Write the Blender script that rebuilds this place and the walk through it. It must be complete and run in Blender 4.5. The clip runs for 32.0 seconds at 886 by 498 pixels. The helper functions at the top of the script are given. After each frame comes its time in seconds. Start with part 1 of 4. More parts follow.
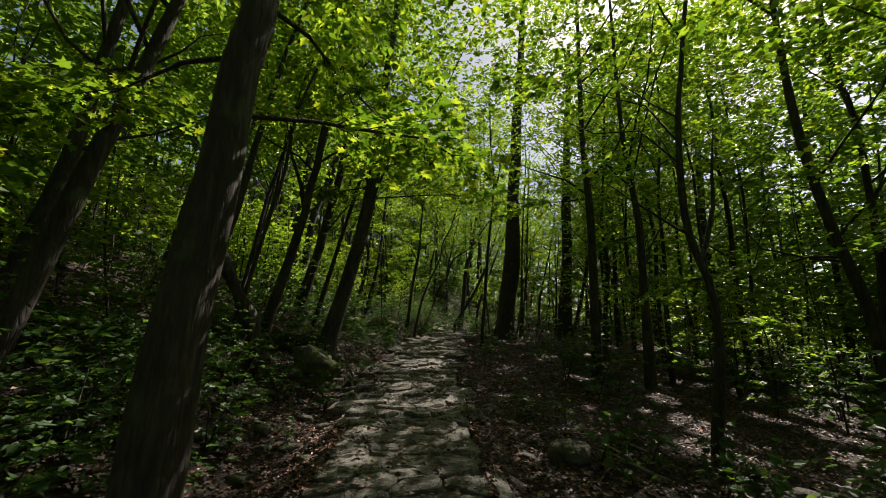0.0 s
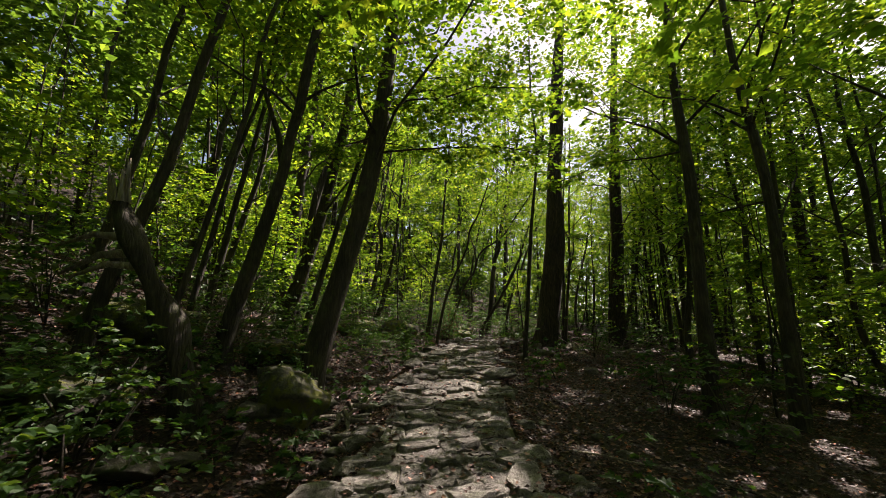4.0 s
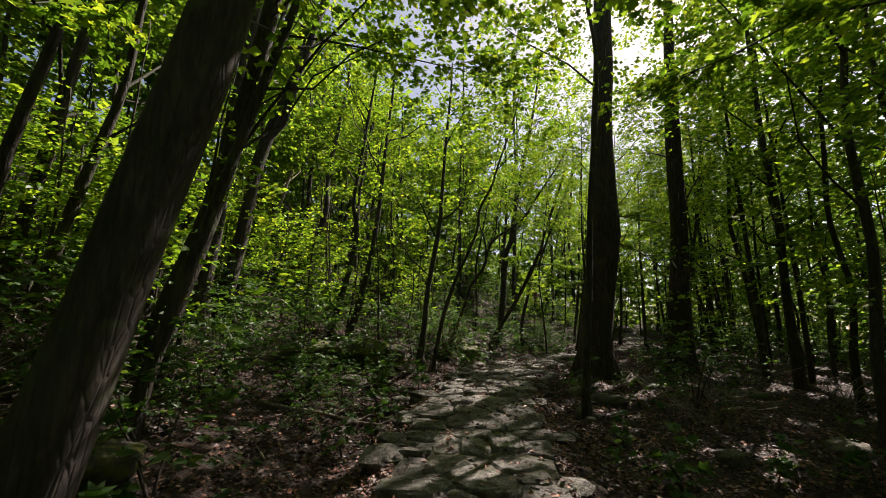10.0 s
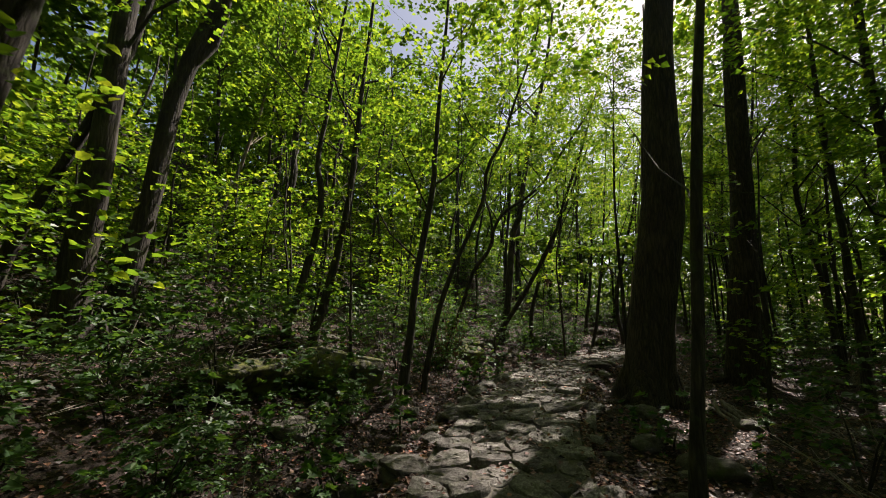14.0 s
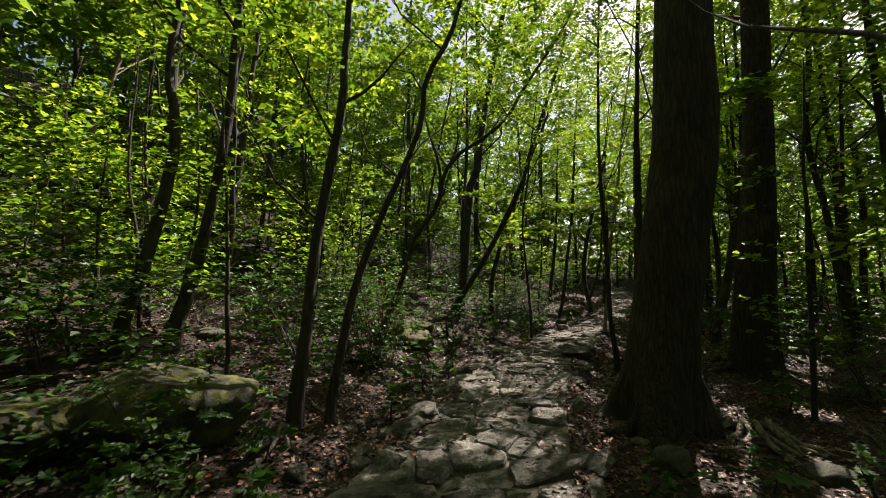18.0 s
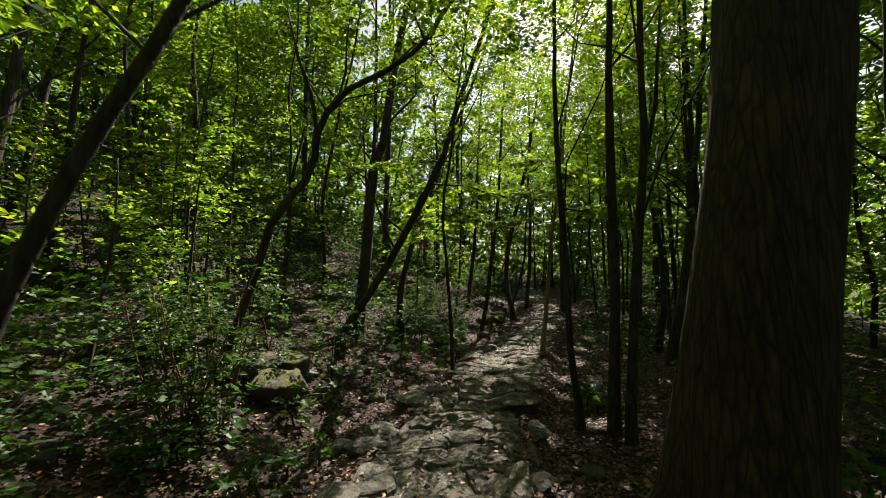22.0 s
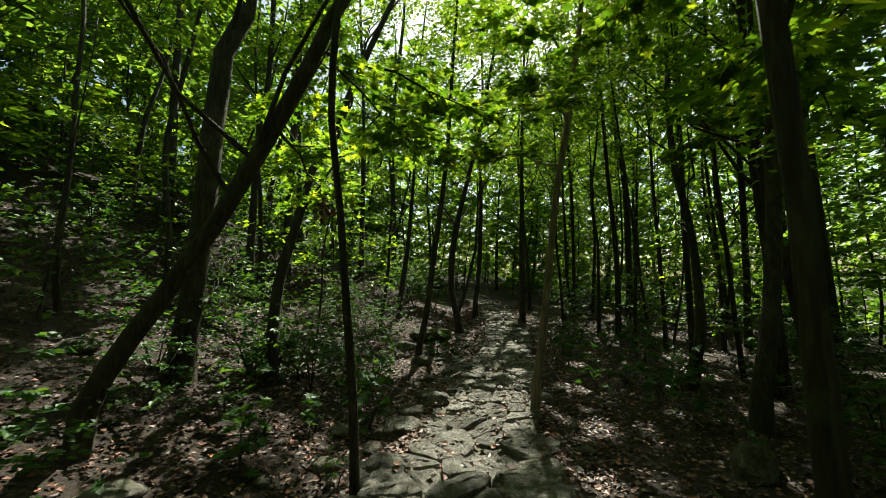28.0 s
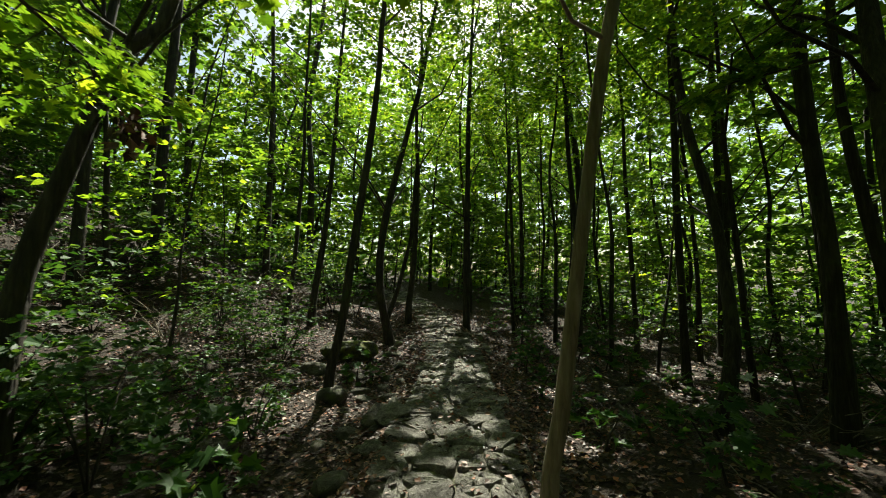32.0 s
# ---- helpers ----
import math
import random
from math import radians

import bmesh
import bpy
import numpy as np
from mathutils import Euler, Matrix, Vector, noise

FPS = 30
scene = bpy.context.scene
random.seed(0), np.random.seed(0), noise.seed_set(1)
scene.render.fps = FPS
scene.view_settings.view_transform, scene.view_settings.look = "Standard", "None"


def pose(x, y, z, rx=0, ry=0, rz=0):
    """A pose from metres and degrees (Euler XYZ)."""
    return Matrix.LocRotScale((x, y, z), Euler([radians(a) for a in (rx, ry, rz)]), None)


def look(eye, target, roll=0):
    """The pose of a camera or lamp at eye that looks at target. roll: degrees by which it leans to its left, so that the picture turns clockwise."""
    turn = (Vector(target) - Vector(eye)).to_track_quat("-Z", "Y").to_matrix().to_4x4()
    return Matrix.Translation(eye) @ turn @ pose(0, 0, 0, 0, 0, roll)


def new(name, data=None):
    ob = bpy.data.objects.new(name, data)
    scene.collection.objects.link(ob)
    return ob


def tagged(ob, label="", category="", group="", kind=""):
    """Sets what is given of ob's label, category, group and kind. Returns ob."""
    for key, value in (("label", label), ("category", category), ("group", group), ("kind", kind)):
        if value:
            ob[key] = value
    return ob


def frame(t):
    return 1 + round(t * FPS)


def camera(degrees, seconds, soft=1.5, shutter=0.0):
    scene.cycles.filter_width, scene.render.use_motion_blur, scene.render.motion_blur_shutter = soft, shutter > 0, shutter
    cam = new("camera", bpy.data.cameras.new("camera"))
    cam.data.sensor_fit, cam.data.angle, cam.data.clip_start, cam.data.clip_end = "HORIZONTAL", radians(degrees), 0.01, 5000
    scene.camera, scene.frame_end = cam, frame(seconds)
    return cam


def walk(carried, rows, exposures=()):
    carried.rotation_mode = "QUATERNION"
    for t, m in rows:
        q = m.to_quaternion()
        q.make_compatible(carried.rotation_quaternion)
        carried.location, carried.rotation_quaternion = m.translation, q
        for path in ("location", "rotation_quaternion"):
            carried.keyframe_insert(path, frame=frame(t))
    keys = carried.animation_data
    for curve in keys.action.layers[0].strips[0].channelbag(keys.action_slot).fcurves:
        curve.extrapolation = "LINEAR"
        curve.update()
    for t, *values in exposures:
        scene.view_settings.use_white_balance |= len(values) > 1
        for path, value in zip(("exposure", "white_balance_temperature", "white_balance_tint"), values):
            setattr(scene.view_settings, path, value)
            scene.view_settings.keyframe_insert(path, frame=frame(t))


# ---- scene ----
cam = camera(92.5, 32.0, soft=0.6, shutter=0.4)
METRES, EYE, TILT, LEAN, TURN = 22.0, 1.5, 12.0, 0.0, 0.0
ROWS = [
    (0.0, 0.0, 0.0, 0.0, 0.0, 0.0, -0.0),
    (0.5, 0.0014, 0.0164, -0.001, 0.89, 0.02, 0.24),
    (1.0, 0.0006, 0.0338, -0.0054, 2.0, 0.0, 0.47),
    (1.5, -0.0013, 0.0519, -0.0066, 2.12, 0.11, 0.43),
    (2.0, -0.0021, 0.0688, -0.0099, 2.14, 0.06, 0.49),
    (2.5, -0.0031, 0.0835, -0.0117, 2.64, 0.17, 0.58),
    (3.0, -0.0069, 0.1006, -0.0141, 2.69, 0.16, 0.55),
    (3.5, -0.0102, 0.1167, -0.017, 2.59, 0.18, 0.58),
    (5.5, -0.0194, 0.1784, -0.0169, 2.51, -0.23, 0.58),
    (6.0, -0.0195, 0.1967, -0.0166, 2.95, -0.23, 0.62),
    (6.5, -0.0209, 0.2152, -0.0208, 3.1, -0.18, 0.69),
    (7.0, -0.0223, 0.2331, -0.0211, 3.03, -0.16, 0.65),
    (7.5, -0.0215, 0.2503, -0.0241, 3.21, -0.23, 0.67),
    (8.0, -0.021, 0.2653, -0.0246, 3.37, -0.13, 0.74),
    (8.5, -0.0219, 0.2827, -0.0266, 3.33, -0.21, 0.7),
    (9.0, -0.0232, 0.2985, -0.029, 2.53, -0.11, 0.63),
    (9.5, -0.0226, 0.3152, -0.0305, 2.25, -0.13, 0.56),
    (10.0, -0.0231, 0.3299, -0.0319, 2.31, -0.18, 0.58),
    (10.5, -0.0237, 0.3463, -0.0323, 1.65, -0.18, 0.43),
    (11.0, -0.0224, 0.3614, -0.0358, 0.7, -0.19, 0.24),
    (11.5, -0.0216, 0.3787, -0.035, 0.22, -0.2, 0.18),
    (12.0, -0.0228, 0.3949, -0.0361, 0.2, -0.29, 0.16),
    (12.5, -0.0246, 0.4093, -0.0361, 0.19, -0.21, 0.19),
    (13.0, -0.0245, 0.4245, -0.0379, 0.81, -0.28, 0.37),
    (13.5, -0.0247, 0.4393, -0.0373, 1.7, -0.45, 0.53),
    (14.0, -0.0268, 0.4556, -0.0392, 1.75, -2.46, 0.61),
    (14.5, -0.0273, 0.469, -0.0411, 1.1, -4.87, 0.52),
    (16.5, -0.011, 0.5206, -0.0428, -0.35, -7.38, 1.7),
    (17.0, -0.0081, 0.5368, -0.0458, -1.3, -7.45, 1.46),
    (17.5, -0.007, 0.5511, -0.048, -2.04, -7.43, 1.25),
    (18.0, -0.0073, 0.5682, -0.0494, -3.57, -7.49, 0.86),
    (18.5, -0.0061, 0.5831, -0.0516, -5.65, -7.46, 0.41),
    (19.0, -0.004, 0.5997, -0.051, -7.44, -7.48, 0.1),
    (19.5, -0.0025, 0.6158, -0.0528, -8.73, -7.58, -0.21),
    (20.0, 0.0015, 0.6294, -0.055, -10.03, -7.52, -0.42),
    (20.5, 0.0079, 0.645, -0.0574, -11.17, -7.51, -0.64),
    (21.0, 0.0115, 0.6593, -0.0607, -12.32, -7.58, -0.95),
    (21.5, 0.0146, 0.676, -0.064, -14.14, -7.51, -1.41),
    (22.0, 0.0188, 0.6914, -0.0674, -14.97, -7.57, -1.52),
    (22.5, 0.0217, 0.7049, -0.071, -15.63, -7.5, -1.71),
    (23.0, 0.023, 0.7202, -0.0738, -16.41, -7.42, -1.84),
    (23.5, 0.0267, 0.734, -0.0782, -16.85, -7.37, -1.94),
    (24.0, 0.0326, 0.75, -0.0806, -16.93, -7.45, -1.91),
    (24.5, 0.0371, 0.764, -0.0844, -17.28, -7.47, -2.0),
    (25.0, 0.0424, 0.7775, -0.0857, -18.4, -7.42, -2.29),
    (25.5, 0.0497, 0.7917, -0.0899, -19.16, -7.46, -2.33),
    (27.5, 0.0731, 0.8493, -0.1061, -22.85, -6.69, -3.72),
    (28.0, 0.0781, 0.8611, -0.1098, -23.71, -6.65, -3.88),
    (28.5, 0.0831, 0.8735, -0.1125, -24.95, -6.54, -4.19),
    (29.0, 0.0894, 0.8868, -0.1148, -26.29, -6.4, -4.46),
    (29.5, 0.0944, 0.8975, -0.1171, -27.63, -6.36, -4.77),
    (30.0, 0.0991, 0.9104, -0.1197, -29.21, -6.23, -5.05),
    (30.5, 0.1054, 0.9215, -0.1238, -29.86, -6.11, -5.17),
    (31.0, 0.1117, 0.9331, -0.1262, -29.92, -6.07, -5.22),
    (31.5, 0.1183, 0.9464, -0.1294, -31.03, -6.04, -5.5),
    (32.0, 0.1243, 0.9564, -0.1325, -33.1, -5.83, -5.96),
]
EXPOSURES = [(0, 0.73, 7050, 11), (3, 1.3, 7300, 20), (7, 1.15, 7200, 20), (9, 1.1, 7150, 18), (13, 0.88, 7000, 16), (15, 1.0, 7100, 15), (18, 1.15, 7150, 14), (22, 1.15, 7250, 9), (25, 1.15, 7200, 1), (28, 1.25, 7050, -6), (32, 1.25, 7050, -6)]
walk(cam, [(t, pose(0, 0, EYE, TILT, LEAN, TURN) @ pose(METRES * x, METRES * y, METRES * z, 90 + pitch, roll, yaw)) for t, x, y, z, yaw, pitch, roll in ROWS], EXPOSURES)


# ---- light ----
SUN_AZ, SUN_EL = 42.0, 52.0
world = bpy.data.worlds.new("sky")
scene.world = world
world.use_nodes = True
wn = world.node_tree.nodes
sky = wn.new("ShaderNodeTexSky")
sky.sky_type, sky.sun_disc = "NISHITA", False
sky.dust_density = 2.5
sky.sun_elevation, sky.sun_rotation = radians(SUN_EL), radians(SUN_AZ)
world.node_tree.links.new(sky.outputs[0], wn["Background"].inputs[0])
wn["Background"].inputs[1].default_value = 0.07
sun = new("sun", bpy.data.lights.new("sun", "SUN"))
sun.data.energy, sun.data.angle, sun.data.color = 5.0, radians(0.53), (1.0, 0.955, 0.90)
SUN_WAY = Vector((math.sin(radians(SUN_AZ)) * math.cos(radians(SUN_EL)), math.cos(radians(SUN_AZ)) * math.cos(radians(SUN_EL)), math.sin(radians(SUN_EL))))
sun.matrix_world = look(SUN_WAY * 60, (0, 0, 0))


# ---- materials ----
def mat(name):
    m = bpy.data.materials.new(name)
    m.use_nodes = True
    nt = m.node_tree
    return m, nt, nt.nodes["Principled BSDF"]


def ramp_node(nt, src, stops):
    n = nt.nodes.new("ShaderNodeValToRGB")
    while len(n.color_ramp.elements) < len(stops):
        n.color_ramp.elements.new(0.5)
    for e, (p, c) in zip(n.color_ramp.elements, stops):
        e.position, e.color = p, (*c, 1)
    nt.links.new(src, n.inputs[0])
    return n.outputs[0]


def noise_node(nt, scale, detail=4.0, rough=0.55, vec=None, stretch=None):
    n = nt.nodes.new("ShaderNodeTexNoise")
    n.inputs["Scale"].default_value, n.inputs["Detail"].default_value, n.inputs["Roughness"].default_value = scale, detail, rough
    if vec is None:
        vec = nt.nodes.new("ShaderNodeTexCoord").outputs["Object"]
    if stretch:
        mp = nt.nodes.new("ShaderNodeMapping")
        mp.inputs["Scale"].default_value = stretch
        nt.links.new(vec, mp.inputs[0])
        vec = mp.outputs[0]
    nt.links.new(vec, n.inputs["Vector"])
    return n.outputs[0]


def mix_node(nt, fac, a, b, mode="MIX"):
    n = nt.nodes.new("ShaderNodeMix")
    n.data_type, n.blend_type = "RGBA", mode
    for sock, v in ((n.inputs[0], fac), (n.inputs[6], a), (n.inputs[7], b)):
        if isinstance(v, (int, float)):
            sock.default_value = v
        elif isinstance(v, tuple):
            sock.default_value = (*v, 1)
        else:
            nt.links.new(v, sock)
    return n.outputs[2]


def bump_node(nt, bsdf, height, dist, strength=1.0):
    b = nt.nodes.new("ShaderNodeBump")
    b.inputs["Strength"].default_value, b.inputs["Distance"].default_value = strength, dist
    nt.links.new(height, b.inputs["Height"])
    nt.links.new(b.outputs[0], bsdf.inputs["Normal"])


def leaf_material(name, dark, light, through_dark, through_light, gloss=0.42, share=0.5):
    m, nt, p = mat(name)
    rnd = nt.nodes.new("ShaderNodeNewGeometry").outputs["Random Per Island"]
    nt.links.new(ramp_node(nt, rnd, [(0, dark), (0.55, light), (0.9, light), (1, (light[0] * 1.7, light[1] * 1.15, light[2]))]), p.inputs["Base Color"])
    p.inputs["Roughness"].default_value = gloss
    p.inputs["Specular IOR Level"].default_value = 0.45
    tr = nt.nodes.new("ShaderNodeBsdfTranslucent")
    nt.links.new(ramp_node(nt, rnd, [(0, through_dark), (0.38, through_dark), (0.8, through_light), (1, (through_light[0] * 1.4, through_light[1] * 1.1, through_light[2]))]), tr.inputs[0])
    mx = nt.nodes.new("ShaderNodeMixShader")
    mx.inputs[0].default_value = share
    nt.links.new(p.outputs[0], mx.inputs[1])
    nt.links.new(tr.outputs[0], mx.inputs[2])
    nt.links.new(mx.outputs[0], nt.nodes["Material Output"].inputs[0])
    return m


LEAF = leaf_material("maple_leaf", (0.022, 0.065, 0.010), (0.06, 0.13, 0.018), (0.13, 0.26, 0.014), (0.40, 0.58, 0.034), 0.42, 0.56)
SHRUB = leaf_material("shrub_leaf", (0.02, 0.055, 0.014), (0.05, 0.11, 0.03), (0.05, 0.13, 0.012), (0.15, 0.28, 0.03), 0.52, 0.4)
FAR_LEAF = leaf_material("far_leaf", (0.022, 0.06, 0.010), (0.06, 0.12, 0.02), (0.12, 0.23, 0.02), (0.28, 0.46, 0.04), 0.42, 0.56)


def bark_material(name, dark, mid, light, fissure=1.0, moss=0.0):
    m, nt, p = mat(name)
    n1 = noise_node(nt, 9, 6, 0.65, stretch=(3.2, 3.2, 0.45))
    n2 = noise_node(nt, 2.0, 3, 0.5)
    col = ramp_node(nt, n1, [(0.32, dark), (0.52, mid), (0.72, light)])
    col = mix_node(nt, ramp_node(nt, n2, [(0.5, (0, 0, 0)), (0.72, (0.55, 0.55, 0.55))]), col, (light[0] * 1.1, light[1] * 1.1, light[2] * 1.05))
    if moss:
        n3 = noise_node(nt, 4.5, 5, 0.6)
        col = mix_node(nt, ramp_node(nt, n3, [(0.56, (0, 0, 0)), (0.7, (moss, moss, moss))]), col, (0.07, 0.10, 0.03))
    vo = nt.nodes.new("ShaderNodeTexVoronoi")
    vo.feature = "DISTANCE_TO_EDGE"
    vo.inputs["Scale"].default_value = 13.0
    mp = nt.nodes.new("ShaderNodeMapping")
    mp.inputs["Scale"].default_value = (1.9, 1.9, 0.24)
    tc = nt.nodes.new("ShaderNodeTexCoord").outputs["Object"]
    nw = nt.nodes.new("ShaderNodeTexNoise")
    nw.inputs["Scale"].default_value = 5.0
    nt.links.new(tc, nw.inputs["Vector"])
    warped = mix_node(nt, 0.016, tc, nw.outputs["Color"])
    nt.links.new(warped, mp.inputs[0])
    nt.links.new(mp.outputs[0], vo.inputs["Vector"])
    plate = ramp_node(nt, vo.outputs["Distance"], [(0.0, (0.0, 0.0, 0.0)), (0.16, (1.0, 1.0, 1.0))])
    col = mix_node(nt, min(0.6, 0.3 * fissure), col, plate, "MULTIPLY")
    both = mix_node(nt, 0.65, plate, n1)
    nt.links.new(col, p.inputs["Base Color"])
    p.inputs["Roughness"].default_value = 0.88
    bump_node(nt, p, both, 0.022 * fissure, 1.0)
    return m


BARK = bark_material("grey_bark", (0.012, 0.009, 0.007), (0.034, 0.026, 0.02), (0.08, 0.066, 0.051), 0.6, 0.5)
PINE = bark_material("pine_bark", (0.014, 0.009, 0.007), (0.046, 0.029, 0.021), (0.095, 0.064, 0.049), 1.8)
PALE = bark_material("pale_bark", (0.11, 0.085, 0.06), (0.21, 0.165, 0.12), (0.30, 0.25, 0.19), 0.4)
STEM = bark_material("reddish_stem", (0.07, 0.035, 0.018), (0.16, 0.08, 0.04), (0.26, 0.15, 0.08), 0.3)
DEAD = bark_material("dead_wood", (0.08, 0.06, 0.045), (0.20, 0.165, 0.13), (0.38, 0.34, 0.29), 0.7)


def stone_material(name, dark, mid, light, moss, per_object="object", green=(0.075, 0.10, 0.025)):
    m, nt, p = mat(name)
    wv = nt.nodes.new("ShaderNodeNewGeometry").outputs["Position"]
    n1 = noise_node(nt, 30, 12, 0.78, wv)
    n2 = noise_node(nt, 5.5, 6, 0.68, wv)
    n3 = noise_node(nt, 7, 5, 0.6, wv)
    col = ramp_node(nt, n1, [(0.3, dark), (0.5, mid), (0.72, light)])
    col = mix_node(nt, ramp_node(nt, n2, [(0.44, (0, 0, 0)), (0.6, (0.75, 0.75, 0.75))]), col, (dark[0] * 0.9, dark[1] * 0.85, dark[2] * 0.75))
    if per_object:
        rnd = nt.nodes.new("ShaderNodeObjectInfo").outputs["Random"] if per_object == "object" else nt.nodes.new("ShaderNodeNewGeometry").outputs["Random Per Island"]
        col = mix_node(nt, 0.55, col, ramp_node(nt, rnd, [(0, (0.30, 0.26, 0.22)), (0.5, (0.8, 0.76, 0.69)), (1, (1.4, 1.36, 1.28))]), "MULTIPLY")
    col = mix_node(nt, ramp_node(nt, n3, [(0.53 if moss < 1 else 0.44, (0, 0, 0)), (0.72 if moss < 1 else 0.58, (moss, moss, moss))]), col, green)
    nt.links.new(col, p.inputs["Base Color"])
    p.inputs["Roughness"].default_value = 0.85
    bump_node(nt, p, mix_node(nt, 0.4, n1, n3), 0.07, 1.0)
    return m


FLAG = stone_material("flagstone", (0.05, 0.044, 0.038), (0.20, 0.187, 0.172), (0.46, 0.44, 0.415), 0.4)
FLAG_FAR = stone_material("flagstone_far", (0.05, 0.044, 0.038), (0.20, 0.187, 0.172), (0.46, 0.44, 0.415), 0.4, "island")
ROCK = stone_material("field_rock", (0.05, 0.046, 0.038), (0.13, 0.12, 0.10), (0.26, 0.24, 0.21), 0.8)
MOSSY = stone_material("mossy_rock", (0.035, 0.035, 0.025), (0.09, 0.088, 0.07), (0.18, 0.17, 0.145), 1.0, "object", (0.12, 0.128, 0.018))

SOIL, nt, p = mat("forest_soil")
wv = nt.nodes.new("ShaderNodeNewGeometry").outputs["Position"]
a, b, c = noise_node(nt, 30, 7, 0.7, wv), noise_node(nt, 1.1, 4, 0.6, wv), noise_node(nt, 11, 4, 0.7, wv)
col = ramp_node(nt, a, [(0.3, (0.012, 0.009, 0.006)), (0.5, (0.026, 0.015, 0.010)), (0.68, (0.075, 0.042, 0.029))])
col = mix_node(nt, ramp_node(nt, b, [(0.45, (0, 0, 0)), (0.65, (0.6, 0.6, 0.6))]), col, (0.036, 0.024, 0.017))
col = mix_node(nt, ramp_node(nt, c, [(0.60, (0, 0, 0)), (0.72, (0.45, 0.45, 0.45))]), col, (0.05, 0.075, 0.022))
nt.links.new(col, p.inputs["Base Color"])
p.inputs["Roughness"].default_value = 0.92
bump_node(nt, p, a, 0.05, 1.0)

GRIT, nt, p = mat("path_grit")
wv = nt.nodes.new("ShaderNodeNewGeometry").outputs["Position"]
a, b = noise_node(nt, 60, 6, 0.7, wv), noise_node(nt, 4, 4, 0.6, wv)
col = ramp_node(nt, a, [(0.3, (0.035, 0.029, 0.023)), (0.5, (0.09, 0.078, 0.063)), (0.7, (0.18, 0.16, 0.135))])
col = mix_node(nt, ramp_node(nt, b, [(0.45, (0, 0, 0)), (0.62, (0.7, 0.7, 0.7))]), col, (0.07, 0.075, 0.035))
nt.links.new(col, p.inputs["Base Color"])
p.inputs["Roughness"].default_value = 0.95
bump_node(nt, p, a, 0.012, 1.0)

LITTER, nt, p = mat("dead_leaf")
rnd = nt.nodes.new("ShaderNodeNewGeometry").outputs["Random Per Island"]
nt.links.new(ramp_node(nt, rnd, [(0, (0.018, 0.011, 0.008)), (0.45, (0.06, 0.026, 0.018)), (0.8, (0.19, 0.082, 0.058)), (0.95, (0.27, 0.16, 0.115)), (1.0, (0.36, 0.10, 0.04))]), p.inputs["Base Color"])
p.inputs["Roughness"].default_value = 0.55


# ---- plan of the ground ----
PATH_Y = [-6, 2, 5.4, 8.5, 11.4, 13.5, 15.0, 16.5, 18.0, 19.5, 21.4, 22.6, 24.2, 27.2, 28.2, 32, 36, 60]
PATH_X = [-0.1, -0.3, -0.42, -0.48, -0.40, -0.28, 0.02, 0.55, 1.05, 1.62, 2.90, 3.62, 4.80, 6.95, 7.55, 9.3, 10.4, 17]
LEVEL_Y = [-6, 0, 5.4, 8.5, 11.4, 14.0, 16.4, 19.0, 22.0, 24.0, 28.0, 34.0, 60.0]
LEVEL_Z = [-0.5, -0.03, 0.45, 0.78, 1.20, 1.48, 1.70, 1.64, 1.70, 1.75, 1.80, 2.35, 4.5]
HALF_Y = [0, 14, 16.5, 19.5, 22, 25, 30]
HALF_W = [0.78, 0.78, 0.69, 0.68, 0.57, 0.52, 0.50]


def smooth_interp(v, xs, ys, w=0.7):
    v = np.asarray(v, float)
    return sum(np.interp(v + k * w, xs, ys) for k in (-1.0, -0.5, 0, 0.5, 1.0)) / 5


def half_width(y):
    return smooth_interp(y, HALF_Y, HALF_W)


def path_x(y):
    return smooth_interp(y, PATH_Y, PATH_X)


def path_z(y):
    return smooth_interp(y, LEVEL_Y, LEVEL_Z)


def path_dir(y):
    return (path_x(y + 0.2) - path_x(y - 0.2)) / 0.4


def side(x, y):
    """Distance to the right of the path's middle line, and the y of its nearest point."""
    k = path_dir(y)
    d = (x - path_x(y)) / np.sqrt(1 + k * k)
    return d, y + d * k / np.sqrt(1 + k * k)


def waves(x, y):
    return 0.5 * np.sin(0.9 * x + 1.7 * np.sin(0.53 * y)) * np.cos(0.71 * y + 0.8 * np.sin(0.6 * x)) + 0.25 * np.sin(2.3 * x + 1.1 * y) * np.sin(1.9 * y - 0.7 * x)


